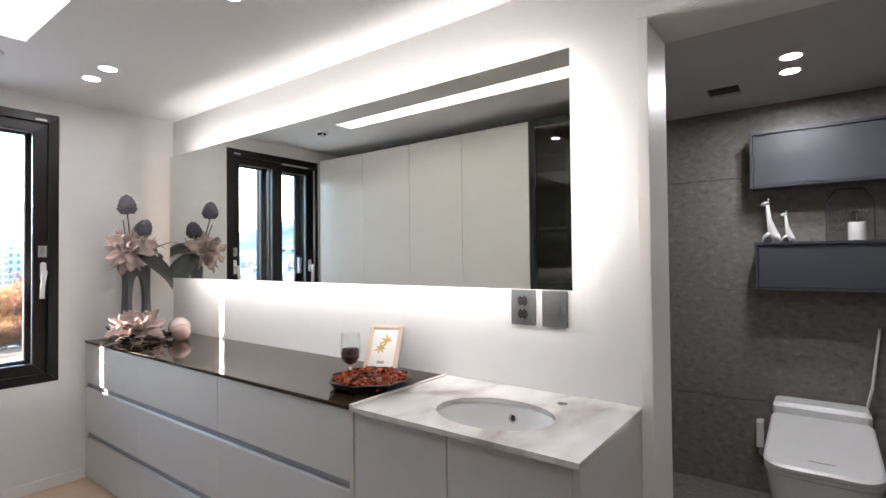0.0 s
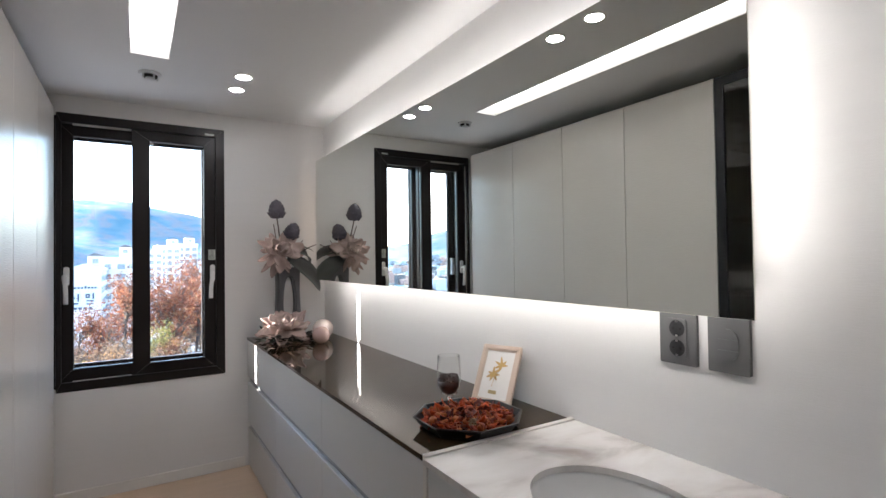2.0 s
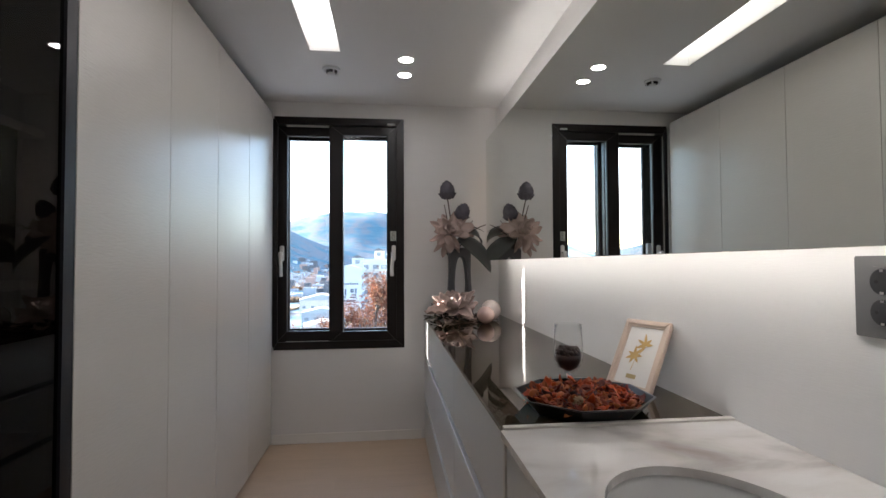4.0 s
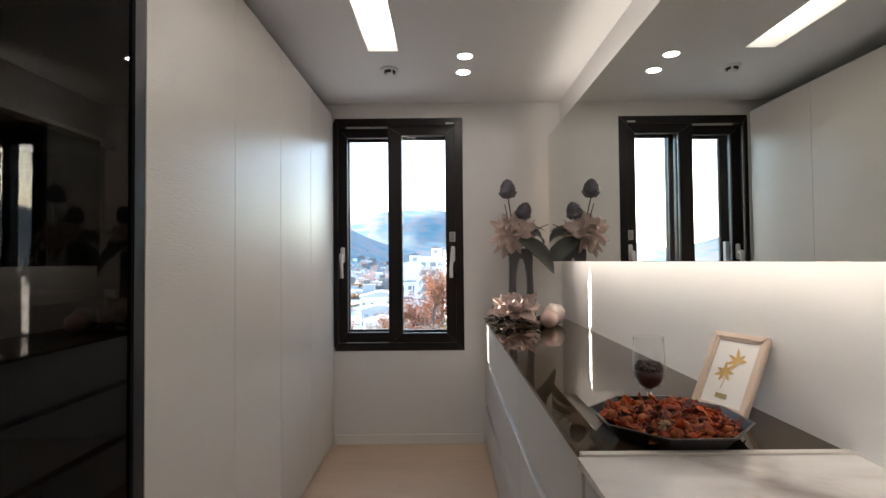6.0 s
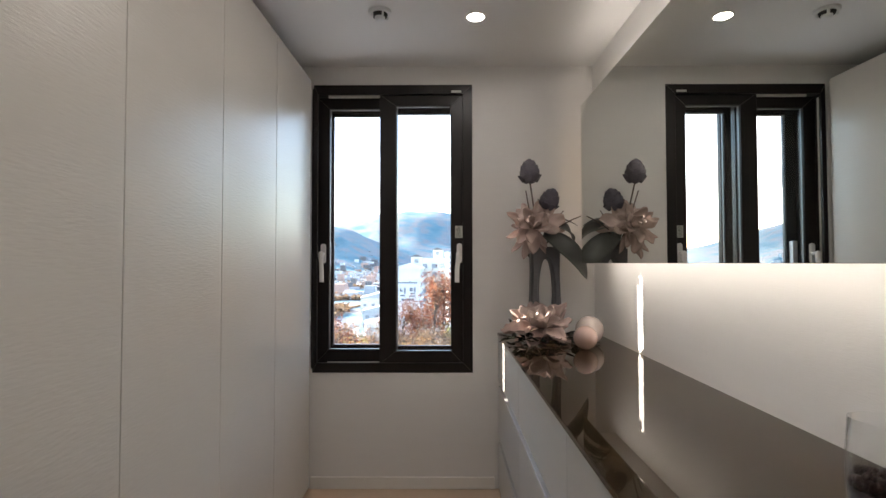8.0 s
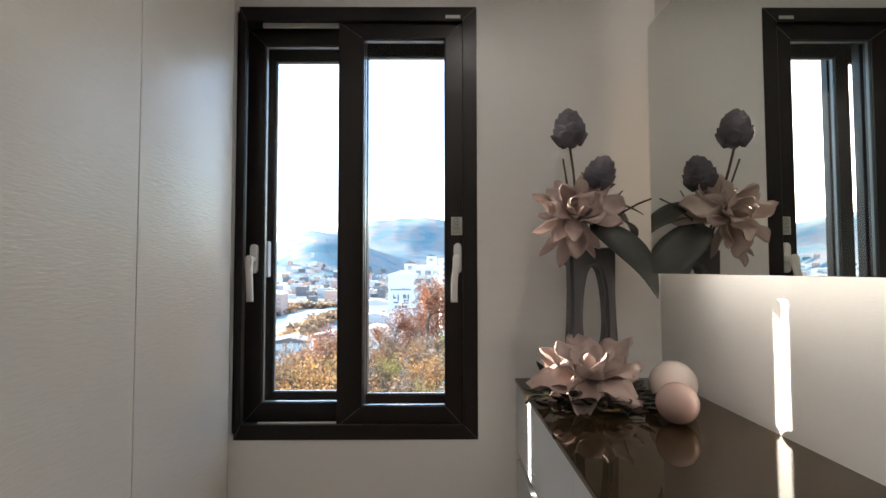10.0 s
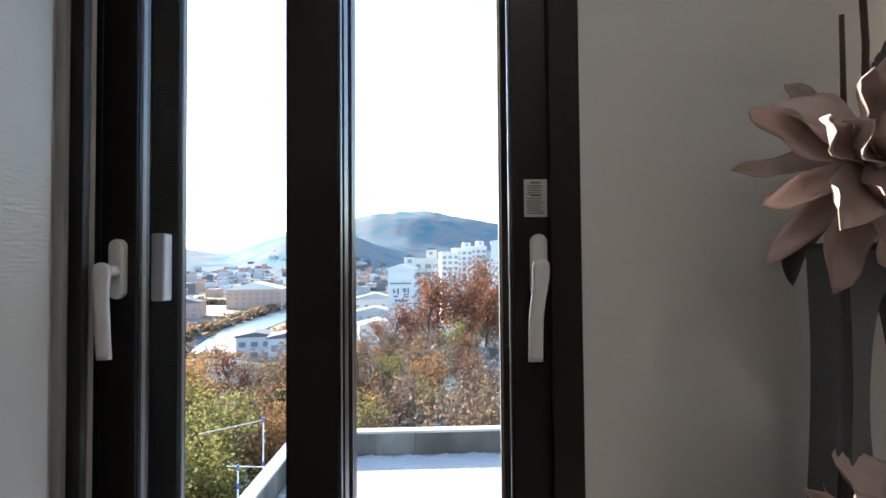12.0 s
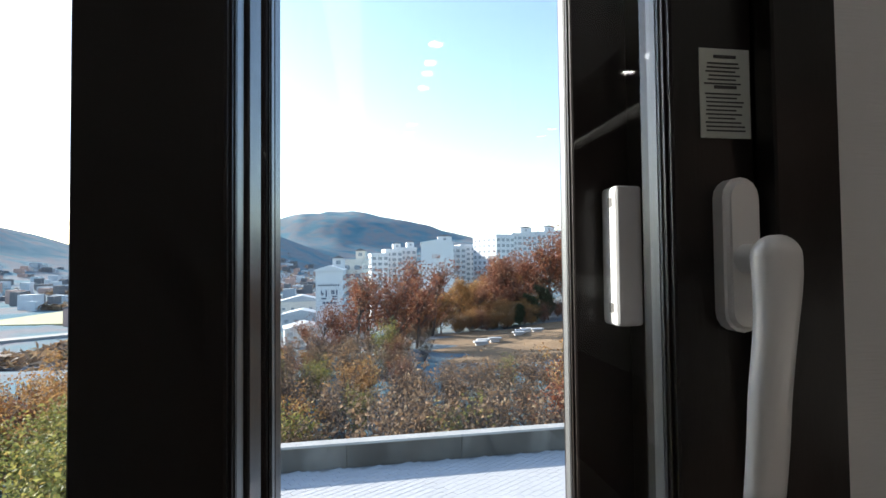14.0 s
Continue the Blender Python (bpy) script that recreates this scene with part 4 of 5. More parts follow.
for nm, pts, rr in (("stem", [(1.43, 3.03, 1.25), (1.385, 2.98, 1.42), (1.365, 2.95, 1.54), (1.352, 2.938, 1.612)], 0.004),
                    ("stem", [(1.44, 3.03, 1.25), (1.435, 3.0, 1.40), (1.442, 2.97, 1.485)], 0.004),
                    ("stem", [(1.42, 3.03, 1.25), (1.36, 2.98, 1.45), (1.332, 2.945, 1.575)], [0.004, 0.0035, 0.003]),
                    ("stem", [(1.41, 3.02, 1.25), (1.48, 2.96, 1.385), (1.56, 2.93, 1.43), (1.598, 2.92, 1.445)], [0.004, 0.0035, 0.003, 0.0025]),
                    ("stem", [(1.41, 3.02, 1.30), (1.47, 2.97, 1.41), (1.52, 2.95, 1.475)], [0.003, 0.003, 0.002])):
    part(nm, tube(B(), pts, rr, 7), M_STEM, fl1, smooth=True)
for b, f, n, ln, w, c in (((1.425, 2.97, 1.36), (0.62, -0.25, -0.35), (-0.2, -0.6, 0.75), 0.33, 0.062, -1.0),
                          ((1.455, 2.99, 1.40), (0.75, 0.02, 0.12), (-0.1, -0.6, 0.8), 0.20, 0.050, -1.6),
                          ((1.44, 2.99, 1.435), (0.9, -0.1, 0.12), (0, -0.2, 1), 0.165, 0.018, -0.7),
                          ((1.40, 3.05, 1.33), (-0.1, 0.3, -0.2), (0, -0.3, 1), 0.12, 0.035, -0.8)):
    part("leaf", petal(B(), b, f, n, ln, w, c, 0.30, 0.08, 0.0015, 12, 6, 0.85), M_LEAF, fl1, "broad drooping grey-green leaf", smooth=True)

fl2 = thing("magnolia_wreath", (1.39, 2.89, TOPZ), "dusty pink artificial magnolia on a ring of dark twigs", "flowers")
bloom(fl2, (1.385, 2.880, 0.918), (-0.10, -0.45, 0.85), 0.165, 11, rows=((4, 0.5, 0.66, 0.36), (6, 0.8, 0.40, 0.30), (7, 1.0, 0.16, 0.26), (6, 1.08, -0.02, 0.20), (5, 1.0, -0.12, 0.15)))
rnd = random.Random(21)
for k in range(22):
    a = rnd.uniform(0, 2 * math.pi)
    x0, y0 = 1.40 + rnd.uniform(-0.10, 0.12), 2.88 + rnd.uniform(-0.08, 0.06)
    pts, z = [], TOPZ + 0.006 + rnd.random() * 0.02
    for s in range(5):
        pts.append((min(1.70, x0), min(3.17, max(2.72, y0)), max(TOPZ + 0.004, z)))
        a += rnd.uniform(-0.7, 0.7)
        x0 += 0.035 * math.cos(a) + 0.012
        y0 += 0.030 * math.sin(a)
        z += rnd.uniform(-0.012, 0.014)
    part("twig", tube(B(), pts, [0.003, 0.0028, 0.0025, 0.002, 0.0015], 5), M_STEM, fl2)
for k in range(44):
    a = rnd.uniform(0, 2 * math.pi)
    c = Vector((1.40 + 0.14 * math.cos(a) + rnd.uniform(-0.03, 0.05), 2.87 + 0.10 * math.sin(a), TOPZ + rnd.uniform(0.008, 0.035)))
    part("leaf", petal(B(), c, (math.cos(a + rnd.uniform(-1, 1)), math.sin(a), rnd.uniform(-0.1, 0.4)), (0, 0, 1), rnd.uniform(0.035, 0.07), rnd.uniform(0.012, 0.019), rnd.uniform(-0.6, 0.8), 0.3, 0.1), M_DARKLEAF, fl2, smooth=True)
part("leaf", petal(B(), (1.30, 2.97, 0.87), (-0.6, 0.1, 0.35), (0.2, -0.3, 1), 0.09, 0.030, 0.8, 0.4), M_DARKLEAF, fl2, "glossy dark leaf", smooth=True)


def ball(name, c, r, m, label):
    t = thing(name, (c[0], c[1], TOPZ), label, "ornament", "pair of glazed balls")
    prof = [(r * math.sin(math.pi * k / 24), -r * math.cos(math.pi * k / 24)) for k in range(25)]
    prof[0], prof[-1] = (0, -r), (0, r * 0.985)
    part("ball", lathe(B(), prof, (c[0], c[1], TOPZ + r), 40), m, t, smooth=True)
    part("hole", lathe(B(), [(0, 0.0005), (0.006, 0), (0.006, -0.003), (0, -0.003)], (c[0], c[1], TOPZ + 2 * r - 0.0012), 14), M_BLACK, t)


ball("ceramic_ball", (1.542, 2.660), 0.052, M_BALLP, "glossy blush pink ceramic ball on the cabinet top")
ball("ceramic_ball", (1.604, 2.815), 0.065, M_BALLW, "larger glossy cream ceramic ball on the cabinet top")

# tray of dried petals
TXc, TYc, TR = 1.448, 0.955, 0.170
tray = thing("octagonal_tray", (TXc, TYc, TOPZ), "black lacquered octagonal tray", "tray")


def octo(r, z, n=8, ph=math.pi / 8):
    return [(TXc + r * math.cos(2 * math.pi * k / n + ph), TYc + r * math.sin(2 * math.pi * k / n + ph), z) for k in range(n)]


bm = B()
secs = [octo(0.138, TOPZ + 0.0005), octo(0.165, TOPZ + 0.031), octo(TR, TOPZ + 0.033), octo(TR, TOPZ + 0.0352), octo(0.164, TOPZ + 0.0350), octo(0.136, TOPZ + 0.006)]
vs = [[bm.verts.new(p) for p in s] for s in secs]
for a, b in zip(vs, vs[1:]):
    for k in range(8):
        bm.faces.new((a[k], a[(k + 1) % 8], b[(k + 1) % 8], b[k]))
bm.faces.new(vs[0][::-1]), bm.faces.new(vs[-1])
part("dish", bm, M_TRAY, tray)
rnd = random.Random(17)
bm = B()
for k in range(620):
    rr, a = 0.130 * math.sqrt(rnd.random()), rnd.uniform(0, 2 * math.pi)
    if (TXc + rr * math.cos(a) - 1.458) ** 2 + (TYc + rr * math.sin(a) - 1.080) ** 2 < 0.020 ** 2:
        continue
    z = TOPZ + 0.015 + 0.016 * (1 - (rr / 0.15) ** 2) * rnd.random() + 0.008 * rnd.random()
    b = rnd.uniform(0, 6.3)
    f = (math.cos(b), math.sin(b), rnd.uniform(-0.25, 0.4))
    petal(bm, (TXc + rr * math.cos(a), TYc + rr * math.sin(a), z), f, (rnd.uniform(-0.6, 0.6), rnd.uniform(-0.6, 0.6), 1), rnd.uniform(0.018, 0.044), rnd.uniform(0.006, 0.014), rnd.uniform(-1.2, 1.5), rnd.uniform(0.1, 0.9), 0.6, 0.0007, 5, 4, seed=k)
solid("potpourri", bm, M_POT, "dried orange, red and brown petals heaped in the tray", "potpourri", kind="stuff", smooth=True)
for k in range(26):
    rr, a = 0.128 * math.sqrt(rnd.random()), rnd.uniform(0, 2 * math.pi)
    c = (TXc + rr * math.cos(a), TYc + rr * math.sin(a), TOPZ + 0.028 + 0.008 * rnd.random())
    if abs(c[0] - 1.458) < 0.02 and abs(c[1] - 1.080) < 0.02:
        continue
    q = Euler((rnd.uniform(0, 3), rnd.uniform(0, 3), 0)).to_matrix()
    r0 = rnd.uniform(0.008, 0.014)
    if k % 3 == 0:
        prof = [(0.2 * r0, -r0), (0.8 * r0, -0.8 * r0), (r0, 0.2 * r0), (0.85 * r0, r0), (0.72 * r0, r0), (0.8 * r0, 0.1 * r0), (0.0, -0.5 * r0)]
        solid("seed_pod", lathe(B(), prof, c, 12, axis=q), M_POT, "open brown dried seed pod in the tray", "seed pod", "seed pods", smooth=True)
    else:
        prof = [(0, -r0), (0.6 * r0, -0.75 * r0), (r0, 0), (0.7 * r0, 0.7 * r0), (0, r0)]
        solid("dried_berry", lathe(B(), prof, c, 10, axis=q), M_POT, "small dried orange-brown berry in the tray", "berry", "dried berries", smooth=True)
cf = thing("dried_flower_head", (1.404, 0.870, TOPZ + 0.035), "round cream dried flower head on the petals", "dried flower")
for k in range(60):
    t, a = math.acos(1 - rnd.random() * 1.4), rnd.uniform(0, 6.3)
    d = Vector((math.sin(t) * math.cos(a), math.sin(t) * math.sin(a), math.cos(t)))
    part("floret", petal(B(), Vector((1.404, 0.870, TOPZ + 0.036)) + d * 0.006, d, d.orthogonal(), 0.009, 0.0026, 0.4, 0.3, 0, 0.0006, 3, 2), M_CREAM, cf)

# stemmed glass with dark berries
GX, GY, GZ = 1.458, 1.080, TOPZ + 0.008
gl = thing("stemmed_glass", (GX, GY, GZ), "clear stemmed glass part-filled with dark dried berries", "glass")
part("glass_body", lathe(B(), [(0.008, 0.047), (0.026, 0.058), (0.037, 0.078), (0.040, 0.105), (0.0385, 0.140), (0.036, 0.182), (0.0348, 0.182), (0.0372, 0.140), (0.0385, 0.105), (0.0355, 0.080), (0.025, 0.061), (0.006, 0.0515), (0, 0.0505)], (GX, GY, GZ), 40), M_GLASS, gl, smooth=True)
part("stem", lathe(B(), [(0, 0.0), (0.029, 0.0), (0.030, 0.0018), (0.014, 0.0045), (0.006, 0.010), (0.0042, 0.020), (0.0042, 0.036), (0.0062, 0.0425), (0.0079, 0.0468), (0, 0.0468)], (GX, GY, GZ), 28), M_CRYSTAL, gl, "clear stem and round foot", smooth=True)
bm = lathe(B(), [(0, 0.0535), (0.006, 0.0535), (0.0235, 0.0635), (0.0340, 0.082), (0.0355, 0.098), (0, 0.100)], (GX, GY, GZ), 24)
for k in range(170):
    rr, a = 0.031 * math.sqrt(rnd.random()), rnd.uniform(0, 6.3)
    r0 = rnd.uniform(0.003, 0.0068)
    lathe(bm, [(0, -r0), (0.8 * r0, -0.5 * r0), (r0, 0.1 * r0), (0.6 * r0, 0.8 * r0), (0, r0)], (GX + rr * math.cos(a), GY + rr * math.sin(a), GZ + 0.098 + 0.016 * rnd.random() + 0.006 * (1 - rr / 0.03)), 6)
part("berries", bm, M_COFFEE, gl, "dark dried berries", smooth=True)

# leaning picture frame
pf = thing("picture_frame", (1.62, 1.08, TOPZ), "pale wooden picture frame with a pressed flower, leaning on the wall", "picture frame")
bl, br = Vector((1.593, 1.156, TOPZ + 0.0015)), Vector((1.650, 1.008, TOPZ + 0.0015))
ex = (br - bl).normalized()
lean = Vector((0.084, 0.040, 0.180))
ez = (lean - ex * lean.dot(ex)).normalized()
ey = ez.cross(ex)
FWd, FHt = 0.156, 0.212
fm = Matrix((( ex.x, ey.x, ez.x, bl.x), (ex.y, ey.y, ez.y, bl.y), (ex.z, ey.z, ez.z, bl.z), (0, 0, 0, 1)))


def framed(name, bm, m, label="", **k):
    bm.transform(fm)
    return part(name, bm, m, pf, label, **k)


bm = ring(B(), 0, 0, FWd, FHt, 0.016, 0.0, 0.016)
bmesh.ops.bevel(bm, geom=list(bm.edges), offset=0.0025, segments=2, affect="EDGES")
framed("moulding", bm, M_FRAME)
framed("inner_lip", ring(B(), 0.0165, 0.0165, FWd - 0.0165, FHt - 0.0165, 0.004, 0.004, 0.012), M_FRAME)
framed("paper", bx(0.017, 0.008, 0.017, FWd - 0.017, 0.010, FHt - 0.017), M_PAPER, "white paper")
framed("back_board", bx(0.010, 0.0115, 0.010, FWd - 0.010, 0.0145, FHt - 0.010), M_DARKWOOD)
framed("caption_plate", bx(0.058, 0.0068, 0.038, 0.090, 0.0078, 0.050), mat("gold_plate", (0.45, 0.36, 0.18), 0.4, metal=0.4), "small gold plate")
rnd = random.Random(9)
for k in range(13):
    a = k * 0.9 + rnd.uniform(-0.15, 0.15)
    cx, cz = (0.064, 0.106) if k < 7 else (0.090, 0.140)
    framed("pressed_leaf", petal(B(), (cx, 0.0072, cz), (math.cos(a), -0.02, math.sin(a)), (0, -1, 0), rnd.uniform(0.022, 0.034), 0.0042, 0.05, 0.05, 0, 0.0004, 5, 2), M_GOLD, "golden pressed leaf")
framed("pressed_stem", tube(B(), [(0.066, 0.0072, 0.062), (0.070, 0.0072, 0.09), (0.088, 0.0072, 0.132)], 0.0007, 5), M_GOLD)

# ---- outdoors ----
# blue-green tones put the aerial haze of the far hills into the colour
M_HILL = ramped("hazy_autumn_forest", ((0.34, (0.085, 0.175, 0.215)), (0.45, (0.135, 0.215, 0.245)), (0.56, (0.235, 0.215, 0.220)), (0.68, (0.120, 0.215, 0.240))), 0.95, 0.013, 12, 0.1, bump=0.3, spec=0.02, bump_depth=1.0)
M_CONC = ramped("stained_concrete", ((0.30, (0.055, 0.050, 0.045)), (0.52, (0.105, 0.098, 0.088)), (0.70, (0.20, 0.19, 0.175))), 0.9, 1.3, 9, 0.4, bump=0.4, stretch=(1, 1, 0.5), spec=0.2)
M_COPE = mat("weathered_coping", (0.34, 0.335, 0.32), 0.85, var=0.22, scale=2, bump=0.2, bscale=40)
M_PAVER = mat("pale_paver", (0.37, 0.37, 0.375), 0.85, var=0.12, scale=1.5, fine=0.06, bump=0.3, bscale=50, per=0.05, island=0.05)
M_JOINT = mat("paver_joint", (0.24, 0.235, 0.225), 0.9, var=0.2, scale=3)
M_WATER = mat("river_water", (0.12, 0.20, 0.24), 0.28, var=0.05, scale=0.02, bump=0.1, bscale=2)
M_FIELD = mat("dry_field", (0.26, 0.25, 0.13), 0.9, var=0.25, scale=0.05, fine=0.1, bscale=0.5)
M_ROAD = mat("pale_road", (0.25, 0.25, 0.24), 0.85, var=0.1, scale=0.05)
M_BARK = mat("grey_brown_bark", (0.075, 0.060, 0.052), 0.9, var=0.3, scale=3, bump=0.6, bscale=15)
M_RED = ramped("rust_red_leaves", ((0.10, (0.11, 0.042, 0.028)), (0.40, (0.23, 0.082, 0.050)), (0.70, (0.30, 0.125, 0.066)), (0.95, (0.30, 0.18, 0.10))), 0.7, 0.6, 3, spec=0.2, island=True, through_light=0.28)
M_ORANGE = ramped("orange_oak_leaves", ((0.10, (0.20, 0.095, 0.035)), (0.45, (0.37, 0.19, 0.068)), (0.75, (0.44, 0.26, 0.105)), (0.95, (0.34, 0.26, 0.10))), 0.7, 0.6, 3, spec=0.2, island=True, through_light=0.28)
M_GREEN = ramped("yellow_green_leaves", ((0.10, (0.085, 0.095, 0.030)), (0.45, (0.21, 0.215, 0.060)), (0.75, (0.36, 0.325, 0.095)), (0.95, (0.40, 0.26, 0.08))), 0.7, 0.6, 3, spec=0.2, island=True, through_light=0.28)
M_DRY = ramped("dry_brown_leaves", ((0.10, (0.10, 0.075, 0.060)), (0.45, (0.20, 0.135, 0.090)), (0.75, (0.29, 0.175, 0.095)), (0.95, (0.35, 0.28, 0.18))), 0.75, 0.6, 3, spec=0.2, island=True, through_light=0.28)
M_PINE = ramped("dark_green_needles", ((0.2, (0.018, 0.032, 0.016)), (0.8, (0.050, 0.075, 0.032))), 0.75, 0.6, 3, spec=0.2, island=True, through_light=0.28)
M_TOWN = mat("grey_town_render", (0.30, 0.32, 0.34), 0.85, var=0.2, scale=0.05, island=0.3)
M_APT = mat("white_render", (0.56, 0.57, 0.58), 0.8, var=0.05, scale=0.2)
M_APT2 = mat("cream_render", (0.60, 0.56, 0.50), 0.8, var=0.05, scale=0.2)
M_PINKB = mat("brick_pink_render", (0.40, 0.27, 0.23), 0.85, var=0.08, scale=0.2)
M_ROOF = mat("dark_roof", (0.12, 0.12, 0.13), 0.8, var=0.15, scale=0.3)
M_WINB = mat("dark_facade_window", (0.22, 0.25, 0.28), 0.2, var=0.1, scale=0.5)
M_SIGN = mat("slate_blue_lettering", (0.055, 0.075, 0.12), 0.7)
M_SIGNR = mat("rust_lettering", (0.42, 0.20, 0.15), 0.7)
M_STONE = mat("pale_granite", (0.50, 0.50, 0.49), 0.8, var=0.1, scale=4)
M_DRYGRASS = mat("dry_grass", (0.19, 0.125, 0.068), 0.95, var=0.25, scale=0.4, fine=0.15, bscale=4, bump=0.4)
TZ = -3.2
VAL = -30.0


def sstep(a, b, v):
    t = min(1.0, max(0.0, (v - a) / (b - a)))
    return t * t * (3 - 2 * t)


HILLS = ((-6.0, 2900, 210, 8.5, 800), (6.0, 3050, 195, 13, 800), (-17.5, 2900, 120, 7, 800), (-14, 1600, 128, 7.0, 440), (-39, 2000, 172, 12.5, 700), (-62, 2100, 190, 16, 700), (30, 2600, 115, 12, 800), (50, 1900, 170, 14, 600))


def land(x, y):
    """Height of the ground: hillside round the house, valley floor, hills beyond."""
    r, az = math.hypot(x, y), math.degrees(math.atan2(x, y))
    s = y - 1.7 * max(x, -8) + 0.35 * min(0, x + 8)
    h = -6.3 - 1.2 * sstep(14, 45, y) + (VAL + 7.5) * sstep(45, 165, s + 10 * noise.noise((x * 0.02, y * 0.02, 1)))
    h += 5.5 * sstep(12, 60, x) * (1 - sstep(120, 260, y)) - 1.8 * sstep(-4, -14, x) * (1 - sstep(60, 100, y))
    h += 0.35 * noise.noise((x * 0.15, y * 0.15, 3))
    for a, d, top, wa, wd in HILLS:
        g = math.exp(-(((az - a) / wa) ** 2) - ((r - d) / wd) ** 2)
        if g > 0.002:
            h += top * 1.12 * g * (1 + 0.16 * noise.noise((x * 0.0030, y * 0.0030, 5)) + 0.04 * noise.noise((x * 0.011, y * 0.011, 6)))
    if y < 15.2 and x > -3.2:
        h = min(h, TZ - 0.9)
    return h


bm = B()
radii = [0.0] + [5 * (900 ** (k / 170)) for k in range(171)]
cols = []
for k in range(420):
    # denser ahead of the window
    u = k / 420
    a = 2 * math.pi * u - 0.75 * math.sin(2 * math.pi * u)
    cols.append(a)
centre = bm.verts.new((0, 0, land(0, 0)))
prev = None
for r in radii[1:]:
    row = [bm.verts.new((r * math.sin(a), r * math.cos(a), land(r * math.sin(a), r * math.cos(a)))) for a in cols]
    for k in range(len(row)):
        q = (k + 1) % len(row)
        if prev:
            bm.faces.new((prev[k], row[k], row[q], prev[q]))
        else:
            bm.faces.new((centre, row[k], row[q]))
    prev = row
solid("ground", bm, M_HILL, "wooded hillside, valley floor and far autumn hills, haze put in their colour", "ground", smooth=True, **S)


def sheet(name, pts, m, label, cat, lift=0.25):
    bm = B()
    bm.faces.new([bm.verts.new((x, y, VAL + lift)) for x, y in pts])
    prev = bmesh.ops.extrude_face_region(bm, geom=list(bm.faces))
    bmesh.ops.translate(bm, vec=(0, 0, -1.5), verts=[v for v in prev["geom"] if isinstance(v, bmesh.types.BMVert)])
    return solid(name, bm, m, label, cat, **S)


sheet("water", [(-58, 110), (-66, 170), (-82, 240), (-84, 330), (-60, 420), (-20, 520), (-26, 540), (-78, 430), (-106, 330), (-102, 240), (-84, 165), (-76, 110)], M_WATER, "pale river along the valley floor", "water", 0.9)
sheet("field", [(-215, 300), (-125, 300), (-118, 370), (-210, 385)], M_FIELD, "dry yellow-green field", "ground", 1.0)
sheet("field_far", [(-300, 430), (-130, 420), (-120, 520), (-300, 540)], M_FIELD, "dry yellow-green field", "ground", 1.0)
sheet("road", [(-190, 200), (-118, 262), (-112, 440), (-60, 600), (-66, 604), (-119, 442), (-125, 268), (-196, 206)], M_ROAD, "pale valley road", "road", 1.1)
sheet("riverbank", [(-57, 110), (-64, 170), (-80, 242), (-82, 328), (-58, 418), (-50, 414), (-70, 320), (-66, 240), (-50, 168), (-48, 110)], M_DRYGRASS, "dry grassy river bank", "ground", 1.2)

# yard and parapet
yard = solid("pavement", bx(-2.35, 3.62, TZ - 0.4, 22, 14.5, TZ - 0.03), M_JOINT, "pale block-paved yard below the window", "pavement", **S)
par = thing("parapet", (6, 14.4, TZ), "stained concrete parapet with weathered coping round the yard", "parapet")
PT = TZ + 0.53
SK = 0.035  # the far wall runs slightly askew


def far_y(x):
    return 14.25 + SK * (x - 1)


for k in range(9):
    x0, x1 = -2.35 + 2.6 * k, -2.35 + 2.6 * (k + 1) - 0.012
    part("wall_section", prism(B(), [(x0, far_y(x0)), (x1, far_y(x1)), (x1, far_y(x1) + 0.22), (x0, far_y(x0) + 0.22)], TZ - 2.5, PT - 0.05 - 0.004 * (k % 2), "z"), M_CONC, par)
    part("coping", prism(B(), [(x0, far_y(x0) - 0.03), (x1 + 0.006, far_y(x1) - 0.03), (x1 + 0.006, far_y(x1) + 0.25), (x0, far_y(x0) + 0.25)], PT - 0.052, PT, "z"), M_COPE, par)
for k in range(4):
    y1 = 14.0 - 2.6 * k
    part("wall_section", bx(-2.57, y1 - 2.59, TZ - 2.5, -2.355, y1, PT - 0.05), M_CONC, par)
    part("coping", bx(-2.60, y1 - 2.595, PT - 0.052, -2.325, y1, PT), M_COPE, par)
M_POLE = mat("white_pole", (0.62, 0.62, 0.63), 0.4)
M_BLUE = mat("blue_plastic_joint", (0.03, 0.10, 0.34), 0.4)
rack = thing("drying_rack", (-2.4, 11.2, PT), "white pole drying rack with blue joints", "drying rack")
for x, y, z in ((-2.42, 11.6, PT + 1.12), (-2.52, 10.7, PT + 0.62)):
    p = part("pole", tube(B(), [(x, y, PT - 0.01), (x, y, z)], 0.014, 8), M_POLE, rack)
    for zz in (PT + 0.30, z - 0.02):
        part("joint", tube(B(), [(x, y, zz - 0.05), (x, y, zz + 0.04)], 0.021, 8), M_BLUE, p, "blue plastic joint")
part("cross_pole", tube(B(), [(-2.42, 11.6, PT + 1.09), (-3.6, 11.6, PT + 0.85)], 0.010, 6), M_POLE, rack)
part("cross_pole", tube(B(), [(-2.62, 10.5, PT + 0.70), (-2.30, 11.3, PT + 0.36)], 0.010, 6), M_POLE, rack)


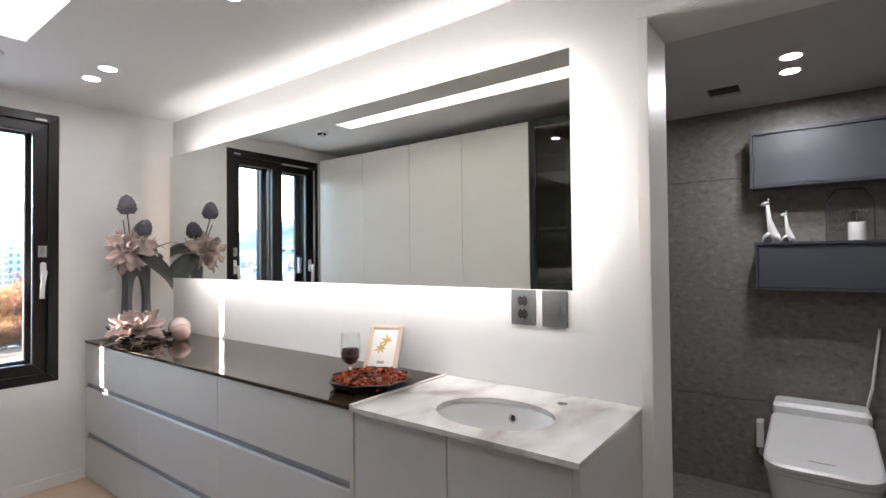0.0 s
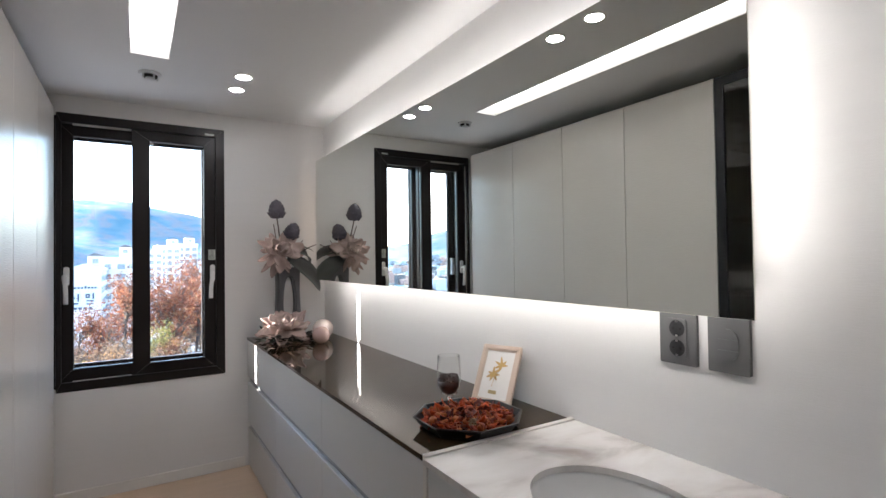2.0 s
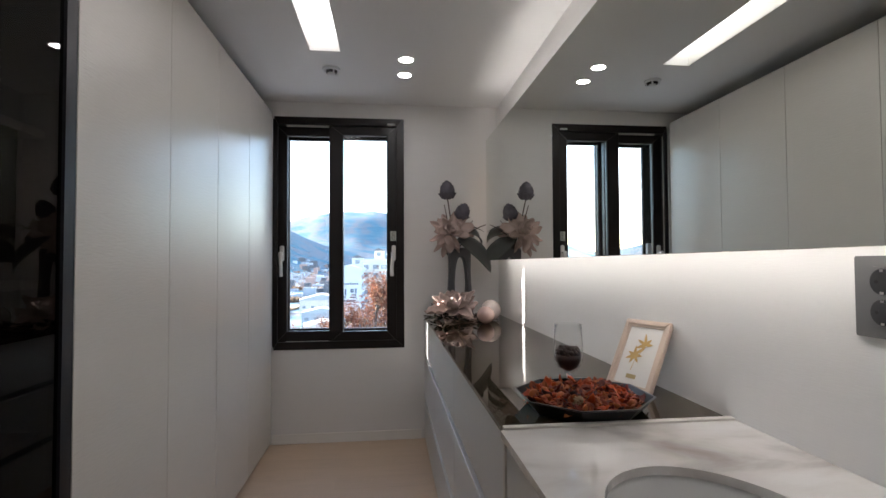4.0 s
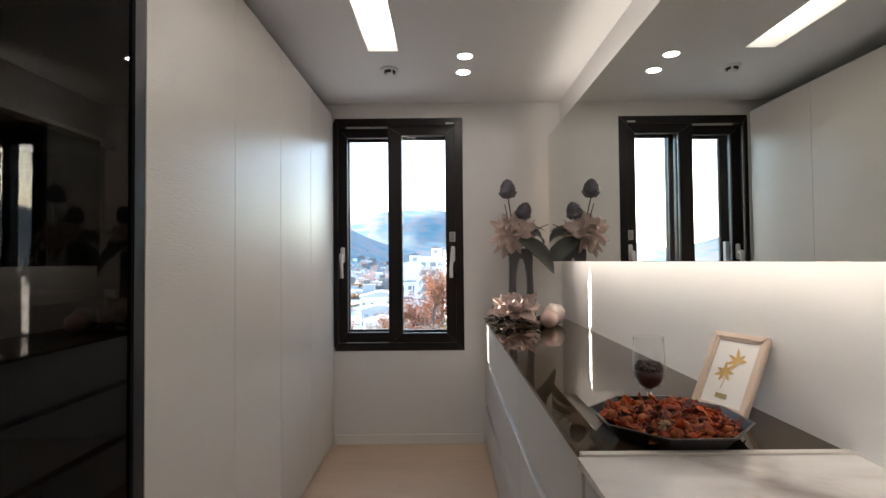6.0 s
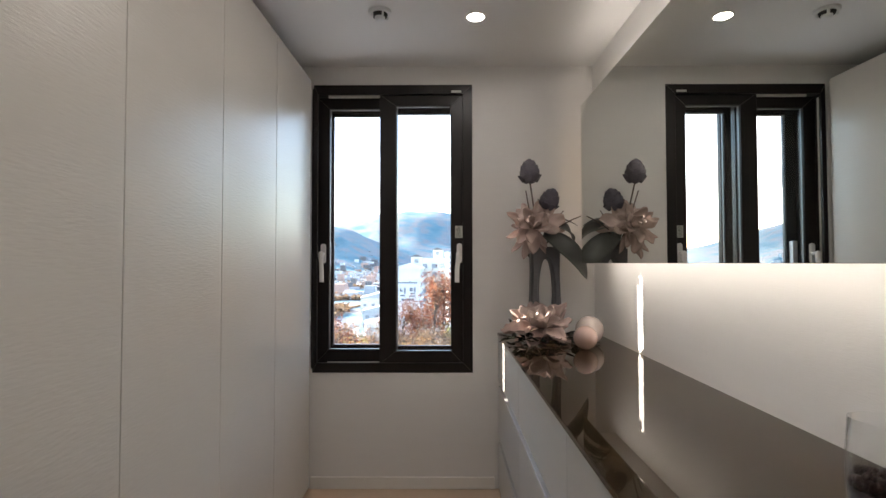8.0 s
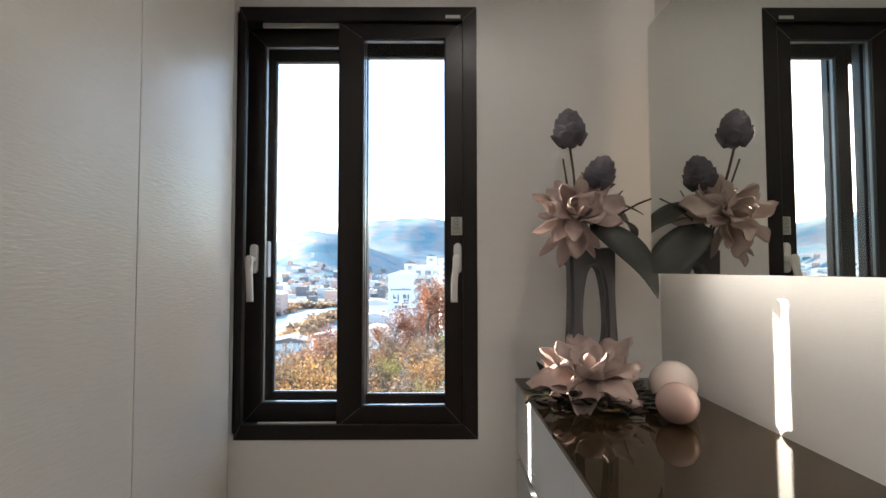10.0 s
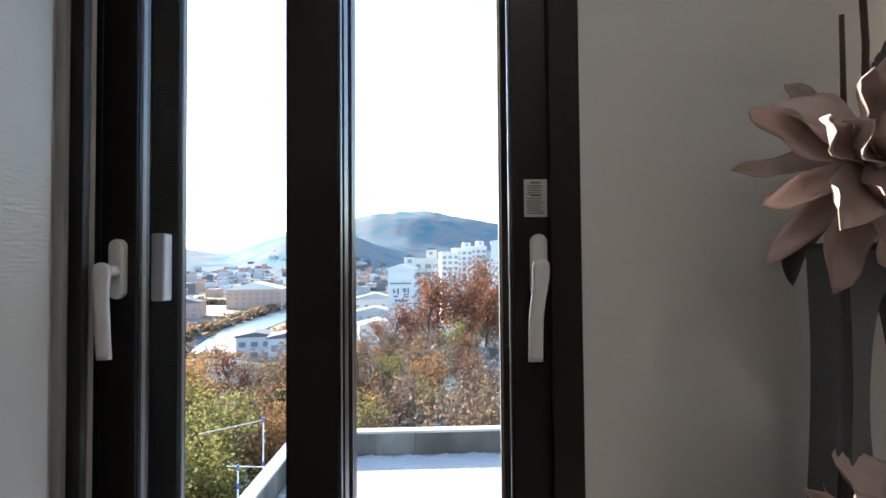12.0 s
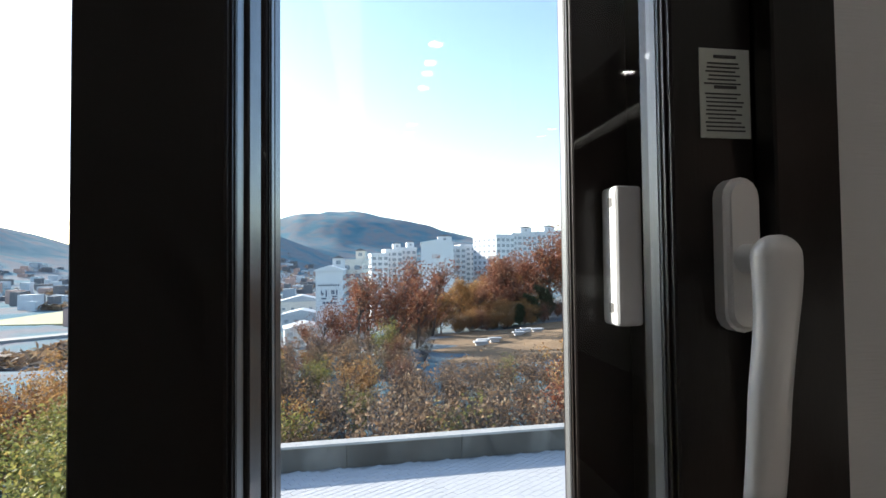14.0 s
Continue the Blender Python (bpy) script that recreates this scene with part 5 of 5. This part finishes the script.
# ---- trees ----
def tree_meshes(seed, height, spread, leaves, leaf, leaf_mat, trunks=1, bare=0.4, low=0.3, limbs=11):
    """Trunk with forking limbs, and a crown of separate leaf blades."""
    r = random.Random(seed)
    bm, tips = B(), []

    def grow(p, d, ln, rad, depth):
        pts, radii = [p], [rad]
        for s in range(4):
            d = (d + Vector((r.uniform(-0.22, 0.22), r.uniform(-0.22, 0.22), r.uniform(-0.04, 0.16)))).normalized()
            p = p + d * ln / 4
            pts.append(p)
            radii.append(rad * (1 - 0.17 * (s + 1)))
            if depth >= 1:
                tips.append((p, d))
        tube(bm, pts, radii, 7 if depth == 0 else 4)
        if depth < 3:
            for k in range(limbs if depth == 0 else 4 if depth == 1 else 3):
                t = r.uniform(low if depth == 0 else 0.25, 1.0)
                i = min(3, int(t * 4))
                q = pts[i].lerp(pts[i + 1], t * 4 - i)
                a = r.uniform(0, 2 * math.pi)
                out = Vector((math.cos(a), math.sin(a), r.uniform(0.35, 1.0))).normalized()
                grow(q, (out + d * 0.35).normalized(), ln * r.uniform(0.36, 0.58) * (spread if depth == 0 else 1), rad * 0.47, depth + 1)

    for k in range(trunks):
        a = r.uniform(0, 6.3)
        off = Vector((math.cos(a), math.sin(a), 0)) * 0.12 * (k > 0)
        grow(off + Vector((0, 0, -0.4)), Vector((off.x, off.y, 1)).normalized(), height * r.uniform(0.62, 0.78), height * 0.021 / (trunks ** 0.4), 0)
    verts, faces = [], []
    fork = [t for t in tips if r.random() > bare]
    for k in range(leaves):
        p, d = r.choice(fork)
        c = p + Vector((r.gauss(0, 0.045), r.gauss(0, 0.045), r.gauss(0, 0.035))) * height
        if c.z < height * 0.08:
            continue
        f = Vector((r.gauss(0, 1), r.gauss(0, 1), r.gauss(0, 0.7))).normalized()
        s = f.orthogonal().normalized()
        s = (s * math.cos(k) + f.cross(s) * math.sin(k)) * leaf * 0.34
        ln = leaf * r.uniform(0.6, 1.25)
        b = len(verts)
        n = f.cross(s).normalized() * ln * 0.15
        verts += [c, c + f * ln * 0.5 + s + n, c + f * ln, c + f * ln * 0.5 - s + n]
        faces += [(b, b + 1, b + 2), (b, b + 2, b + 3)]
    me = bpy.data.meshes.new("crown")
    me.from_pydata(verts, [], faces)
    me.materials.append(leaf_mat)
    return mesh_of("trunk", bm, M_BARK), me


def tree_kind(name, label, cat, group, **k):
    trunk, crown = tree_meshes(**k)

    def plant(x, y, turn=0.0, size=1.0, z=None):
        e = thing(name, (0, 0, 0), label, cat, group)
        for nm, me in (("trunk", trunk), ("crown", crown)):
            ob = new(nm, me)
            ob.parent = e
        e.matrix_basis = Matrix.LocRotScale((x, y, land(x, y) if z is None else z), Euler((0, 0, turn)), (size, size, size))
        return e

    return plant


reds = [tree_kind("autumn_tree", "rust-red autumn tree with thinning leaves and bare twigs", "tree", "autumn trees on the slope", seed=s, height=8.5, spread=0.9, leaves=int(n * 0.75), leaf=0.30, leaf_mat=M_RED, bare=b, low=0.14, limbs=15) for s, n, b in ((1, 2600, 0.4), (2, 1500, 0.6), (3, 3400, 0.3))]
oaks = [tree_kind("oak_tree", "broad orange-brown oak in autumn leaf", "tree", "autumn trees on the slope", seed=s, height=8.5, spread=1.15, leaves=3400, leaf=0.34, leaf_mat=M_ORANGE, bare=0.1, low=0.10, limbs=17) for s in (4, 5)]
bushes = [tree_kind("leafy_bush", "dense yellow-green bush turning autumn yellow", "bush", "bushes below the yard", seed=s, height=4.6, spread=1.1, leaves=8000, leaf=0.13, leaf_mat=m, trunks=4, bare=0.1, low=0.1, limbs=9) for s, m in ((6, M_GREEN), (7, M_GREEN), (8, M_ORANGE))]
shrubs = [tree_kind("bare_shrub", "nearly bare brown shrub with dry leaves", "shrub", "shrubs beyond the parapet", seed=s, height=3.4, spread=1.2, leaves=n, leaf=0.15, leaf_mat=m, trunks=5, bare=0.45, low=0.08, limbs=8) for s, n, m in ((9, 500, M_DRY), (10, 900, M_DRY), (11, 1300, M_RED), (12, 1400, M_ORANGE), (13, 1300, M_GREEN))]
pine = tree_kind("pine_tree", "dark green evergreen among the autumn trees", "tree", "", seed=14, height=5.5, spread=0.7, leaves=7000, leaf=0.2, leaf_mat=M_PINE, bare=0.0, low=0.08, limbs=16)
rnd = random.Random(31)
# shrubs in rows behind the parapet
for row in range(13):
    y = 17.5 + row * 2.3
    x = -0.30 * y + rnd.uniform(-1, 1)
    while x < 0.46 * y + 3:
        k = rnd.choices(range(5), (4, 4, 2, 1.5 + 0.06 * max(0, x), 1.2))[0]
        if not (y > 40 and 5 < x):
            shrubs[k](x + rnd.uniform(-0.7, 0.7), y + rnd.uniform(-0.8, 0.8), rnd.uniform(0, 6.3), rnd.uniform(0.7, 1.15) * (0.62 if y > 30 and x > 3 else 1.0))
        x += rnd.uniform(2.0, 3.1) + 0.02 * row
# leafy bushes left of the yard
for x, y, k, sz in ((-5.4, 10.6, 0, 1.0), (-7.6, 13.0, 1, 1.05), (-4.6, 14.6, 0, 0.85), (-9.8, 16.5, 0, 1.05), (-6.6, 17.6, 1, 0.95), (-12.6, 20.5, 2, 1.0), (-9.4, 21.0, 1, 0.9), (-4.4, 18.2, 2, 0.7), (-15.5, 25.0, 2, 1.1), (-11.5, 26.5, 2, 1.0), (-19.0, 29.0, 1, 1.2), (-14.5, 31.5, 2, 1.1), (-7.4, 9.4, 1, 0.9), (-10.8, 12.2, 0, 1.0), (-13.8, 16.0, 1, 1.1), (-18.0, 22.0, 0, 1.2), (-22.5, 27.5, 2, 1.2), (-3.9, 11.9, 1, 0.62)):
    bushes[k](x, y, rnd.uniform(0, 6.3), sz)
for k in range(26):
    x, y = rnd.uniform(-17, -5.5), rnd.uniform(24, 48)
    shrubs[rnd.choice((0, 1, 2, 2, 3))](x, y, rnd.uniform(0, 6.3), rnd.uniform(0.9, 1.4))
# tall trees
for x, y, k, sz in ((-3.6, 50, 1, 0.62), (-5.0, 54, 1, 0.5), (-2.3, 53, 0, 0.6), (-0.7, 50, 1, 0.92), (0.8, 56, 0, 0.98), (2.9, 50, 0, 0.92), (4.2, 58, 1, 1.05), (5.5, 54, 0, 0.92), (8.2, 63, 1, 1.0), (-9.5, 52, 1, 0.5), (17.6, 68, 2, 1.1), (20.0, 70, 0, 1.2), (24.3, 73, 2, 1.15), (26.5, 72, 2, 1.35), (30.5, 75, 2, 1.5), (36, 74, 2, 1.6), (22.0, 78, 2, 1.1), (40, 70, 0, 1.6), (45, 66, 2, 1.6)):
    reds[k](x, y, rnd.uniform(0, 6.3), sz)
for x, y, k, sz in ((9.8, 66, 0, 0.66), (12.6, 70, 1, 0.68), (15.6, 74, 0, 0.72), (18.6, 77, 1, 0.78), (20.5, 72, 0, 0.74), (33.5, 66, 1, 1.1), (29, 64, 0, 0.95), (38.5, 62, 1, 1.2), (26, 52, 1, 0.62), (23.5, 46, 0, 0.55), (28.0, 44, 1, 0.65), (21, 38, 0, 0.5), (31, 50, 0, 0.8), (6.8, 68, 1, 0.6)):
    oaks[k](x, y, rnd.uniform(0, 6.3), sz)
for x, y, sz in ((22.5, 66, 0.75), (24.6, 67, 0.9), (20.2, 65.5, 0.6), (-5.2, 24, 0.55)):
    pine(x, y, rnd.uniform(0, 6.3), sz)

# denser wood behind and along the right ridge
for k in range(60):
    x, y = rnd.uniform(-12, 62), rnd.uniform(66, 112)
    if x > 0.75 * y or x < 0.13 * y:
        continue
    rnd.choice((*reds, *reds, *oaks))(x, y, rnd.uniform(0, 6.3), rnd.uniform(0.55, 0.72) + 0.013 * max(0, x - 14))
for k in range(60):
    x, y = rnd.uniform(13, 34), rnd.uniform(24, 50)
    if x < 0.42 * y + 1.0:
        continue
    rnd.choice((shrubs[3], shrubs[3], shrubs[2], bushes[2], oaks[0]))(x, y, rnd.uniform(0, 6.3), rnd.uniform(0.55, 0.95))
for k in range(40):
    x, y = rnd.uniform(-12, 8), rnd.uniform(46, 66)
    rnd.choice((shrubs[0], shrubs[2], shrubs[3], shrubs[1]))(x, y, rnd.uniform(0, 6.3), rnd.uniform(0.45, 0.8))

for k in range(46):
    x = rnd.uniform(5, 33)
    y = 63.5 + 0.16 * x + rnd.uniform(-1.5, 3.5)
    rnd.choice((shrubs[2], shrubs[3], bushes[2], shrubs[3], shrubs[1]))(x, y, rnd.uniform(0, 6.3), rnd.uniform(0.5, 0.9))

# grassy clearing with low stone tables
bm = B()
n = 26
grid = [[bm.verts.new((7 + 22 * i / n, 43 + 24 * j / n, land(7 + 22 * i / n, 43 + 24 * j / n) + 0.16 + 0.10 * math.sin((43 + 24 * j / n) * 1.1) - 0.25 * max(0, (abs(2 * i / n - 1)) ** 4 + (abs(2 * j / n - 1)) ** 4))) for j in range(n + 1)] for i in range(n + 1)]
for i in range(n):
    for j in range(n):
        bm.faces.new((grid[i][j], grid[i + 1][j], grid[i + 1][j + 1], grid[i][j + 1]))
solid("clearing", bm, M_DRYGRASS, "dry grass clearing on the slope", "ground", smooth=True, **S)
for x, y in ((12.2, 54), (12.9, 55.6), (14.4, 56.5), (17.6, 58), (18.3, 59.4), (19.4, 60.8), (20.2, 59.2)):
    t = thing("stone_table", (x, y, land(x, y)), "low pale granite offering table on the slope", "stone", "stone tables in the clearing")
    z = land(x, y) + 0.18
    part("slab", bx(x - 0.7, y - 0.35, z + 0.25, x + 0.7, y + 0.35, z + 0.42, bevel=0.02, seg=1), M_STONE, t)
    part("block", bx(x - 0.5, y - 0.25, z - 0.4, x + 0.5, y + 0.25, z + 0.25), M_STONE, t)


# ---- buildings ----
win_me = mesh_of("window", bx(-0.95, -0.06, -0.75, 0.95, 0.06, 0.75), M_WINB)


def apartment(x, y, w, d, top, turn, label, wall=M_APT, head=True, gable=True, front=0, side=0, number=""):
    """A slab block: gable end w wide towards the viewer, long side d deep, windows floor by floor."""
    base = land(x, y) - 1
    t = thing("apartment_block", (0, 0, 0), label, "building", "apartment blocks in the valley")
    h = top - base
    bm = bx(-w / 2, 0, 0, w / 2, d, h)
    body = part("wall", bm, wall, t)
    if gable:
        part("roof", prism(B(), [(-w / 2 - 0.4, h), (w / 2 + 0.4, h), (w / 2 + 0.4, h + 0.5), (0, h + 1.8), (-w / 2 - 0.4, h + 0.5)], -0.3, d + 0.3, "y"), M_ROOF if wall is M_APT2 else M_APT, t)
    else:
        part("roof", bx(-w / 2 - 0.2, -0.2, h, w / 2 + 0.2, d + 0.2, h + 0.8), wall, t)
    if head:
        hd = part("stair_head", bx(w * 0.05, d * 0.35, h + 0.3, w * 0.5, d * 0.35 + 6, h + 3.9), wall, t)
        part("head_roof", prism(B(), [(w * 0.05 - 0.3, h + 3.9), (w * 0.5 + 0.3, h + 3.9), (w * 0.275, h + 4.8)], d * 0.35 - 0.3, d * 0.35 + 6.3, "y"), M_ROOF, hd)
        ob = new("window", win_me)
        ob.parent, ob.location, ob.scale = hd, (w * 0.275, d * 0.35 - 0.05, h + 2.6), (0.7, 1, 0.8)
    fl = int((h - 2) / 2.9)
    for f in range(fl):
        z = h - 2.0 - 2.9 * f
        if z < h * 0.25:
            break
        for c in range(front):
            ob = new("window", win_me)
            ob.parent, ob.location = t, (-w / 2 + w * (c + 0.5) / front, 0.0, z)
        for c in range(side):
            for sx in (-1, 1):
                ob = new("window", win_me)
                ob.parent, ob.location, ob.rotation_euler = t, (sx * w / 2, d * (c + 0.5) / side, z), (0, 0, math.pi / 2)
    if number:
        text(number, 2.8, Matrix.Translation((-2.8, -0.12, h - 7.0)) @ Matrix.Rotation(math.pi / 2, 4, "X"), M_SIGNR, t, "number", 0.05)
    t.matrix_basis = Matrix.LocRotScale((x, y, base), Euler((0, 0, radians(turn))), None)
    return t


b1 = apartment(-10.6, 150, 7.6, 26, -0.7, 0, "white apartment block with blue lettering on its end wall", wall=M_APT, side=6, gable=True)
h1 = -0.7 - land(-10.6, 150) + 1
bars = [(-3.0 + 0.68 * k, -4.2, -2.6 + 0.68 * k, -3.75 + 0.25 * (k == 5)) for k in range(9)]
bars += [(-2.3, -6.6, -2.0, -5.5), (-1.95, -6.6, -1.5, -6.2), (-1.0, -7.3, -0.65, -5.4), (-2.2, -8.0, -0.8, -7.6)]
bars += [(0.6, -6.5, 1.5, -6.15), (0.6, -5.8, 1.5, -5.45), (0.6, -6.2, 0.9, -5.7), (1.2, -6.2, 1.5, -5.7), (2.0, -6.8, 2.35, -5.3), (0.8, -7.35, 2.3, -7.05), (0.8, -8.1, 2.3, -7.8)]
bars += [(-1.8 + 1.0 * k, -9.3, -1.1 + 1.0 * k, -8.7) for k in range(4)]
for q in bars:
    part("letter_bar", bx(q[0], -0.15, h1 + q[1], q[2], -0.02, h1 + q[3]), M_SIGN, b1)
for ob in list(b1.children):
    if ob.name.startswith("letter_bar"):
        ob.matrix_parent_inverse = Matrix.Identity(4)
apartment(-4.9, 176, 7, 20, 2.2, -6, "cream apartment block behind the lettered one", wall=M_APT2, front=2, side=5, gable=False)
apartment(32.0, 230, 15, 40, 10.6, -6, "tall white apartment block numbered on its end wall", side=9, number="104")
for x, y, w, d, top, fr, hd in ((6.5, 262, 9, 22, 6.2, 3, False), (14.0, 266, 9, 22, 8.4, 3, True), (22.0, 272, 9, 24, 9.4, 3, True), (47.0, 268, 12, 30, 10.0, 4, False), (60.0, 290, 12, 30, 11.5, 4, False)):
    apartment(x, y, w, d, top, 4, "tall white apartment block with rows of windows", front=fr, side=6, gable=False, head=hd)
apartment(70.0, 250, 12, 20, 15.0, 24, "tall white apartment block with rows of windows", front=4, side=5, gable=False, head=False)
for k in range(3):
    apartment(84 + 15 * k, 262 + 4 * k, 15, 16, 16.5 + 1.0 * k, 12, "tall white apartment block with stair heads on its roof", front=5, side=3, gable=False, head=True)


def house(x, y, w, d, h, wall, roof, label, cols=4, turn=0):
    z = VAL + 0.3
    t = thing("house", (0, 0, 0), label, "building", "buildings on the valley floor")
    part("wall", bx(-w / 2, -d / 2, -2, w / 2, d / 2, h), wall, t)
    part("roof", prism(B(), [(-w / 2 - 0.4, h), (w / 2 + 0.4, h), (w / 2 + 0.4, h + 0.4), (0, h + 0.14 * w), (-w / 2 - 0.4, h + 0.4)], -d / 2 - 0.4, d / 2 + 0.4, "y"), roof, t)
    for c in range(cols):
        for f in range(max(1, int(h / 3.2))):
            ob = new("window", win_me)
            ob.parent, ob.location = t, (-w / 2 + w * (c + 0.5) / cols, -d / 2, 1.7 + 3.1 * f)
    t.matrix_basis = Matrix.LocRotScale((x, y, z), Euler((0, 0, radians(turn))), None)


house(-126, 352, 36, 22, 14, M_PINKB, M_APT, "pinkish factory hall with a pale roof", 8, 6)
house(-54, 152, 10, 9, 10, M_APT, M_ROOF, "white house with a dark roof by the river", 3, 14)
house(-42, 146, 11, 9, 10.5, M_APT, M_ROOF, "white house with a dark roof by the river", 3, 10)
house(-33, 158, 10, 10, 10.5, M_APT, M_ROOF, "white house with a dark roof by the river", 3, -6)
house(-150, 300, 20, 10, 9, M_PINKB, M_ROOF, "dark red warehouse in the valley", 3, 4)
house(-24, 205, 16, 12, 6.5, M_TOWN, M_TOWN, "pale low hall beside the apartments", 4, 12)
house(-31, 250, 18, 12, 7.5, M_TOWN, M_TOWN, "pale low hall beside the apartments", 4, 2)
house(-40, 320, 26, 16, 9, M_APT2, M_TOWN, "pale low hall beside the apartments", 5, 5)

# far town
rnd = random.Random(77)
for nm, m, cnt in (("far_town", M_TOWN, 300), ("far_town_brown", M_PINKB, 150), ("far_town_roofs", M_ROOF, 160)):
    verts, faces = [], []
    for k in range(cnt):
        az = radians(rnd.uniform(-46, 14))
        d = 420 + 780 * rnd.random() ** 0.8
        x, y = d * math.sin(az), d * math.cos(az)
        if abs(x + 165) < 60 and y < 430:
            continue
        w, dd, h = rnd.uniform(5, 15), rnd.uniform(5, 12), rnd.choice((3, 4, 5, 6, 7, 8, 11))
        z = land(x, y) - 1
        b = len(verts)
        c, s = math.cos(rnd.uniform(-0.4, 0.4)), 0.2
        verts += [(x + px * w / 2 + py * s, y + py * dd / 2 - px * s, z + pz * (h + 1)) for pz in (0, 1) for px, py in ((-1, -1), (1, -1), (1, 1), (-1, 1))]
        faces += [tuple(b + i for i in f) for f in ((4, 5, 6, 7), (0, 1, 5, 4), (1, 2, 6, 5), (2, 3, 7, 6), (3, 0, 4, 7))]
    me = bpy.data.meshes.new(nm)
    me.from_pydata(verts, [], faces)
    me.materials.append(m)
    tagged(new(nm, me), "crowded low buildings of the far town", "buildings", kind="stuff")
# belts of far trees on the valley floor
verts, faces = [], []
for k in range(5200):
    row = k % 6
    u = rnd.random()
    x, y = ((-60 + 14 * u - 22 * sstep(0, 1, u), 115 + 220 * u), (-104 - 10 * u, 150 + 260 * u), (-230 + 180 * u, 395 + 20 * u), (-320 + 300 * u, 560 + 60 * u), (-420 + 520 * rnd.random(), 600 + 700 * u), (-420 + 520 * rnd.random(), 430 + 600 * u))[row]
    x, y = x + rnd.gauss(0, 3), y + rnd.gauss(0, 3)
    z, s = land(x, y) + rnd.uniform(0.2, 4.0), rnd.uniform(0.8, 1.9)
    b = len(verts)
    for j in range(3):
        a = rnd.uniform(0, 6.3)
        verts += [(x + rnd.gauss(0, s), y + rnd.gauss(0, s), z + rnd.gauss(0, s * 0.7)) for _ in range(3)]
    faces += [(b, b + 1, b + 2), (b + 3, b + 4, b + 5), (b + 6, b + 7, b + 8)]
me = bpy.data.meshes.new("far_trees")
me.from_pydata(verts, [], faces)
me.materials.append(M_DRY)
tagged(new("far_trees", me), "belts of brown autumn trees along river and fields", "trees", kind="stuff")

# ---- pieces of floors and walls ----
def shared(name, me, parent, at, **k):
    ob = new(name, me)
    ob.parent, ob.location = parent, at
    return ob


tile_me = mesh_of("tile", bx(0, 0, 0, 0.006, 1.247, 0.627, bevel=0.0012, seg=1), M_TILE)
for row, z in enumerate((-0.127, 0.503, 1.133, 1.763)):
    y = -1.45 - (0.62 if row % 2 else 0.0)
    while y < BY1:
        shared("tile", tile_me, bw, (BX1 - 0.0005, y, z))
        y += 1.25
fl = bpy.data.objects["bath_floor"]
ft = mesh_of("tile", bx(0, 0, 0, 0.597, 0.597, 0.010, bevel=0.001, seg=1), M_TILE)
for i in range(3):
    for j in range(4):
        shared("tile", ft, fl, (1.972 + i * 0.6 - 0.31, -1.40 + j * 0.6 - 0.05, -0.0095))
fl = bpy.data.objects["floor"]
plank = mesh_of("plank", bx(0, 0, 0, 0.8995, 0.1435, 0.008, bevel=0.0004, seg=1), M_FLOOR)
rnd = random.Random(7)
y = 3.199 - 0.144
while y > -1.6:
    off = 0.15 + 0.7 * rnd.random()
    ob = shared("plank", plank, fl, (WARD - 0.05, y, -0.0078))
    ob.scale = (off / 0.9, 1, 1)
    x = WARD - 0.05 + off
    while x < 1.22:
        shared("plank", plank, fl, (x, y, -0.0078))
        x += 0.9
    y -= 0.144
# pavers of the yard, laid askew; the nearest to the far wall are single pieces
pv = mesh_of("paver", bx(-0.146, -0.071, -0.03, 0.146, 0.071, 0.0, bevel=0.006, seg=1), M_PAVER)
ang = radians(32)
ca, sa = math.cos(ang), math.sin(ang)
n, verts, faces = 0, [], []
for i in range(-70, 70):
    for j in range(-130, 130):
        u, v = (i + 0.5 * (j % 2)) * 0.30, j * 0.15
        x, y = 3 + u * ca - v * sa, 11 + u * sa + v * ca
        if not (-2.2 < x < 10 and 6.2 < y < far_y(x) - 0.1):
            continue
        if -1.2 < x < 2.6 and y > 10.2 and n < 300:
            ob = shared("paver", pv, yard, (x, y, TZ))
            ob.rotation_euler = (0, 0, ang)
            n += 1
        else:
            b = len(verts)
            verts += [(x + du * ca - dv * sa, y + du * sa + dv * ca, TZ + dz) for dz in (-0.03, 0.0) for du, dv in ((-0.146, -0.071), (0.146, -0.071), (0.146, 0.071), (-0.146, 0.071))]
            faces += [tuple(b + k for k in f) for f in ((4, 5, 6, 7), (0, 1, 5, 4), (1, 2, 6, 5), (2, 3, 7, 6), (3, 0, 4, 7))]
me = bpy.data.meshes.new("paving")
me.from_pydata(verts, [], faces)
me.materials.append(M_PAVER)
ob = new("paving", me)
ob.parent = yard
tagged(ob, "pale concrete block paving", kind="stuff")
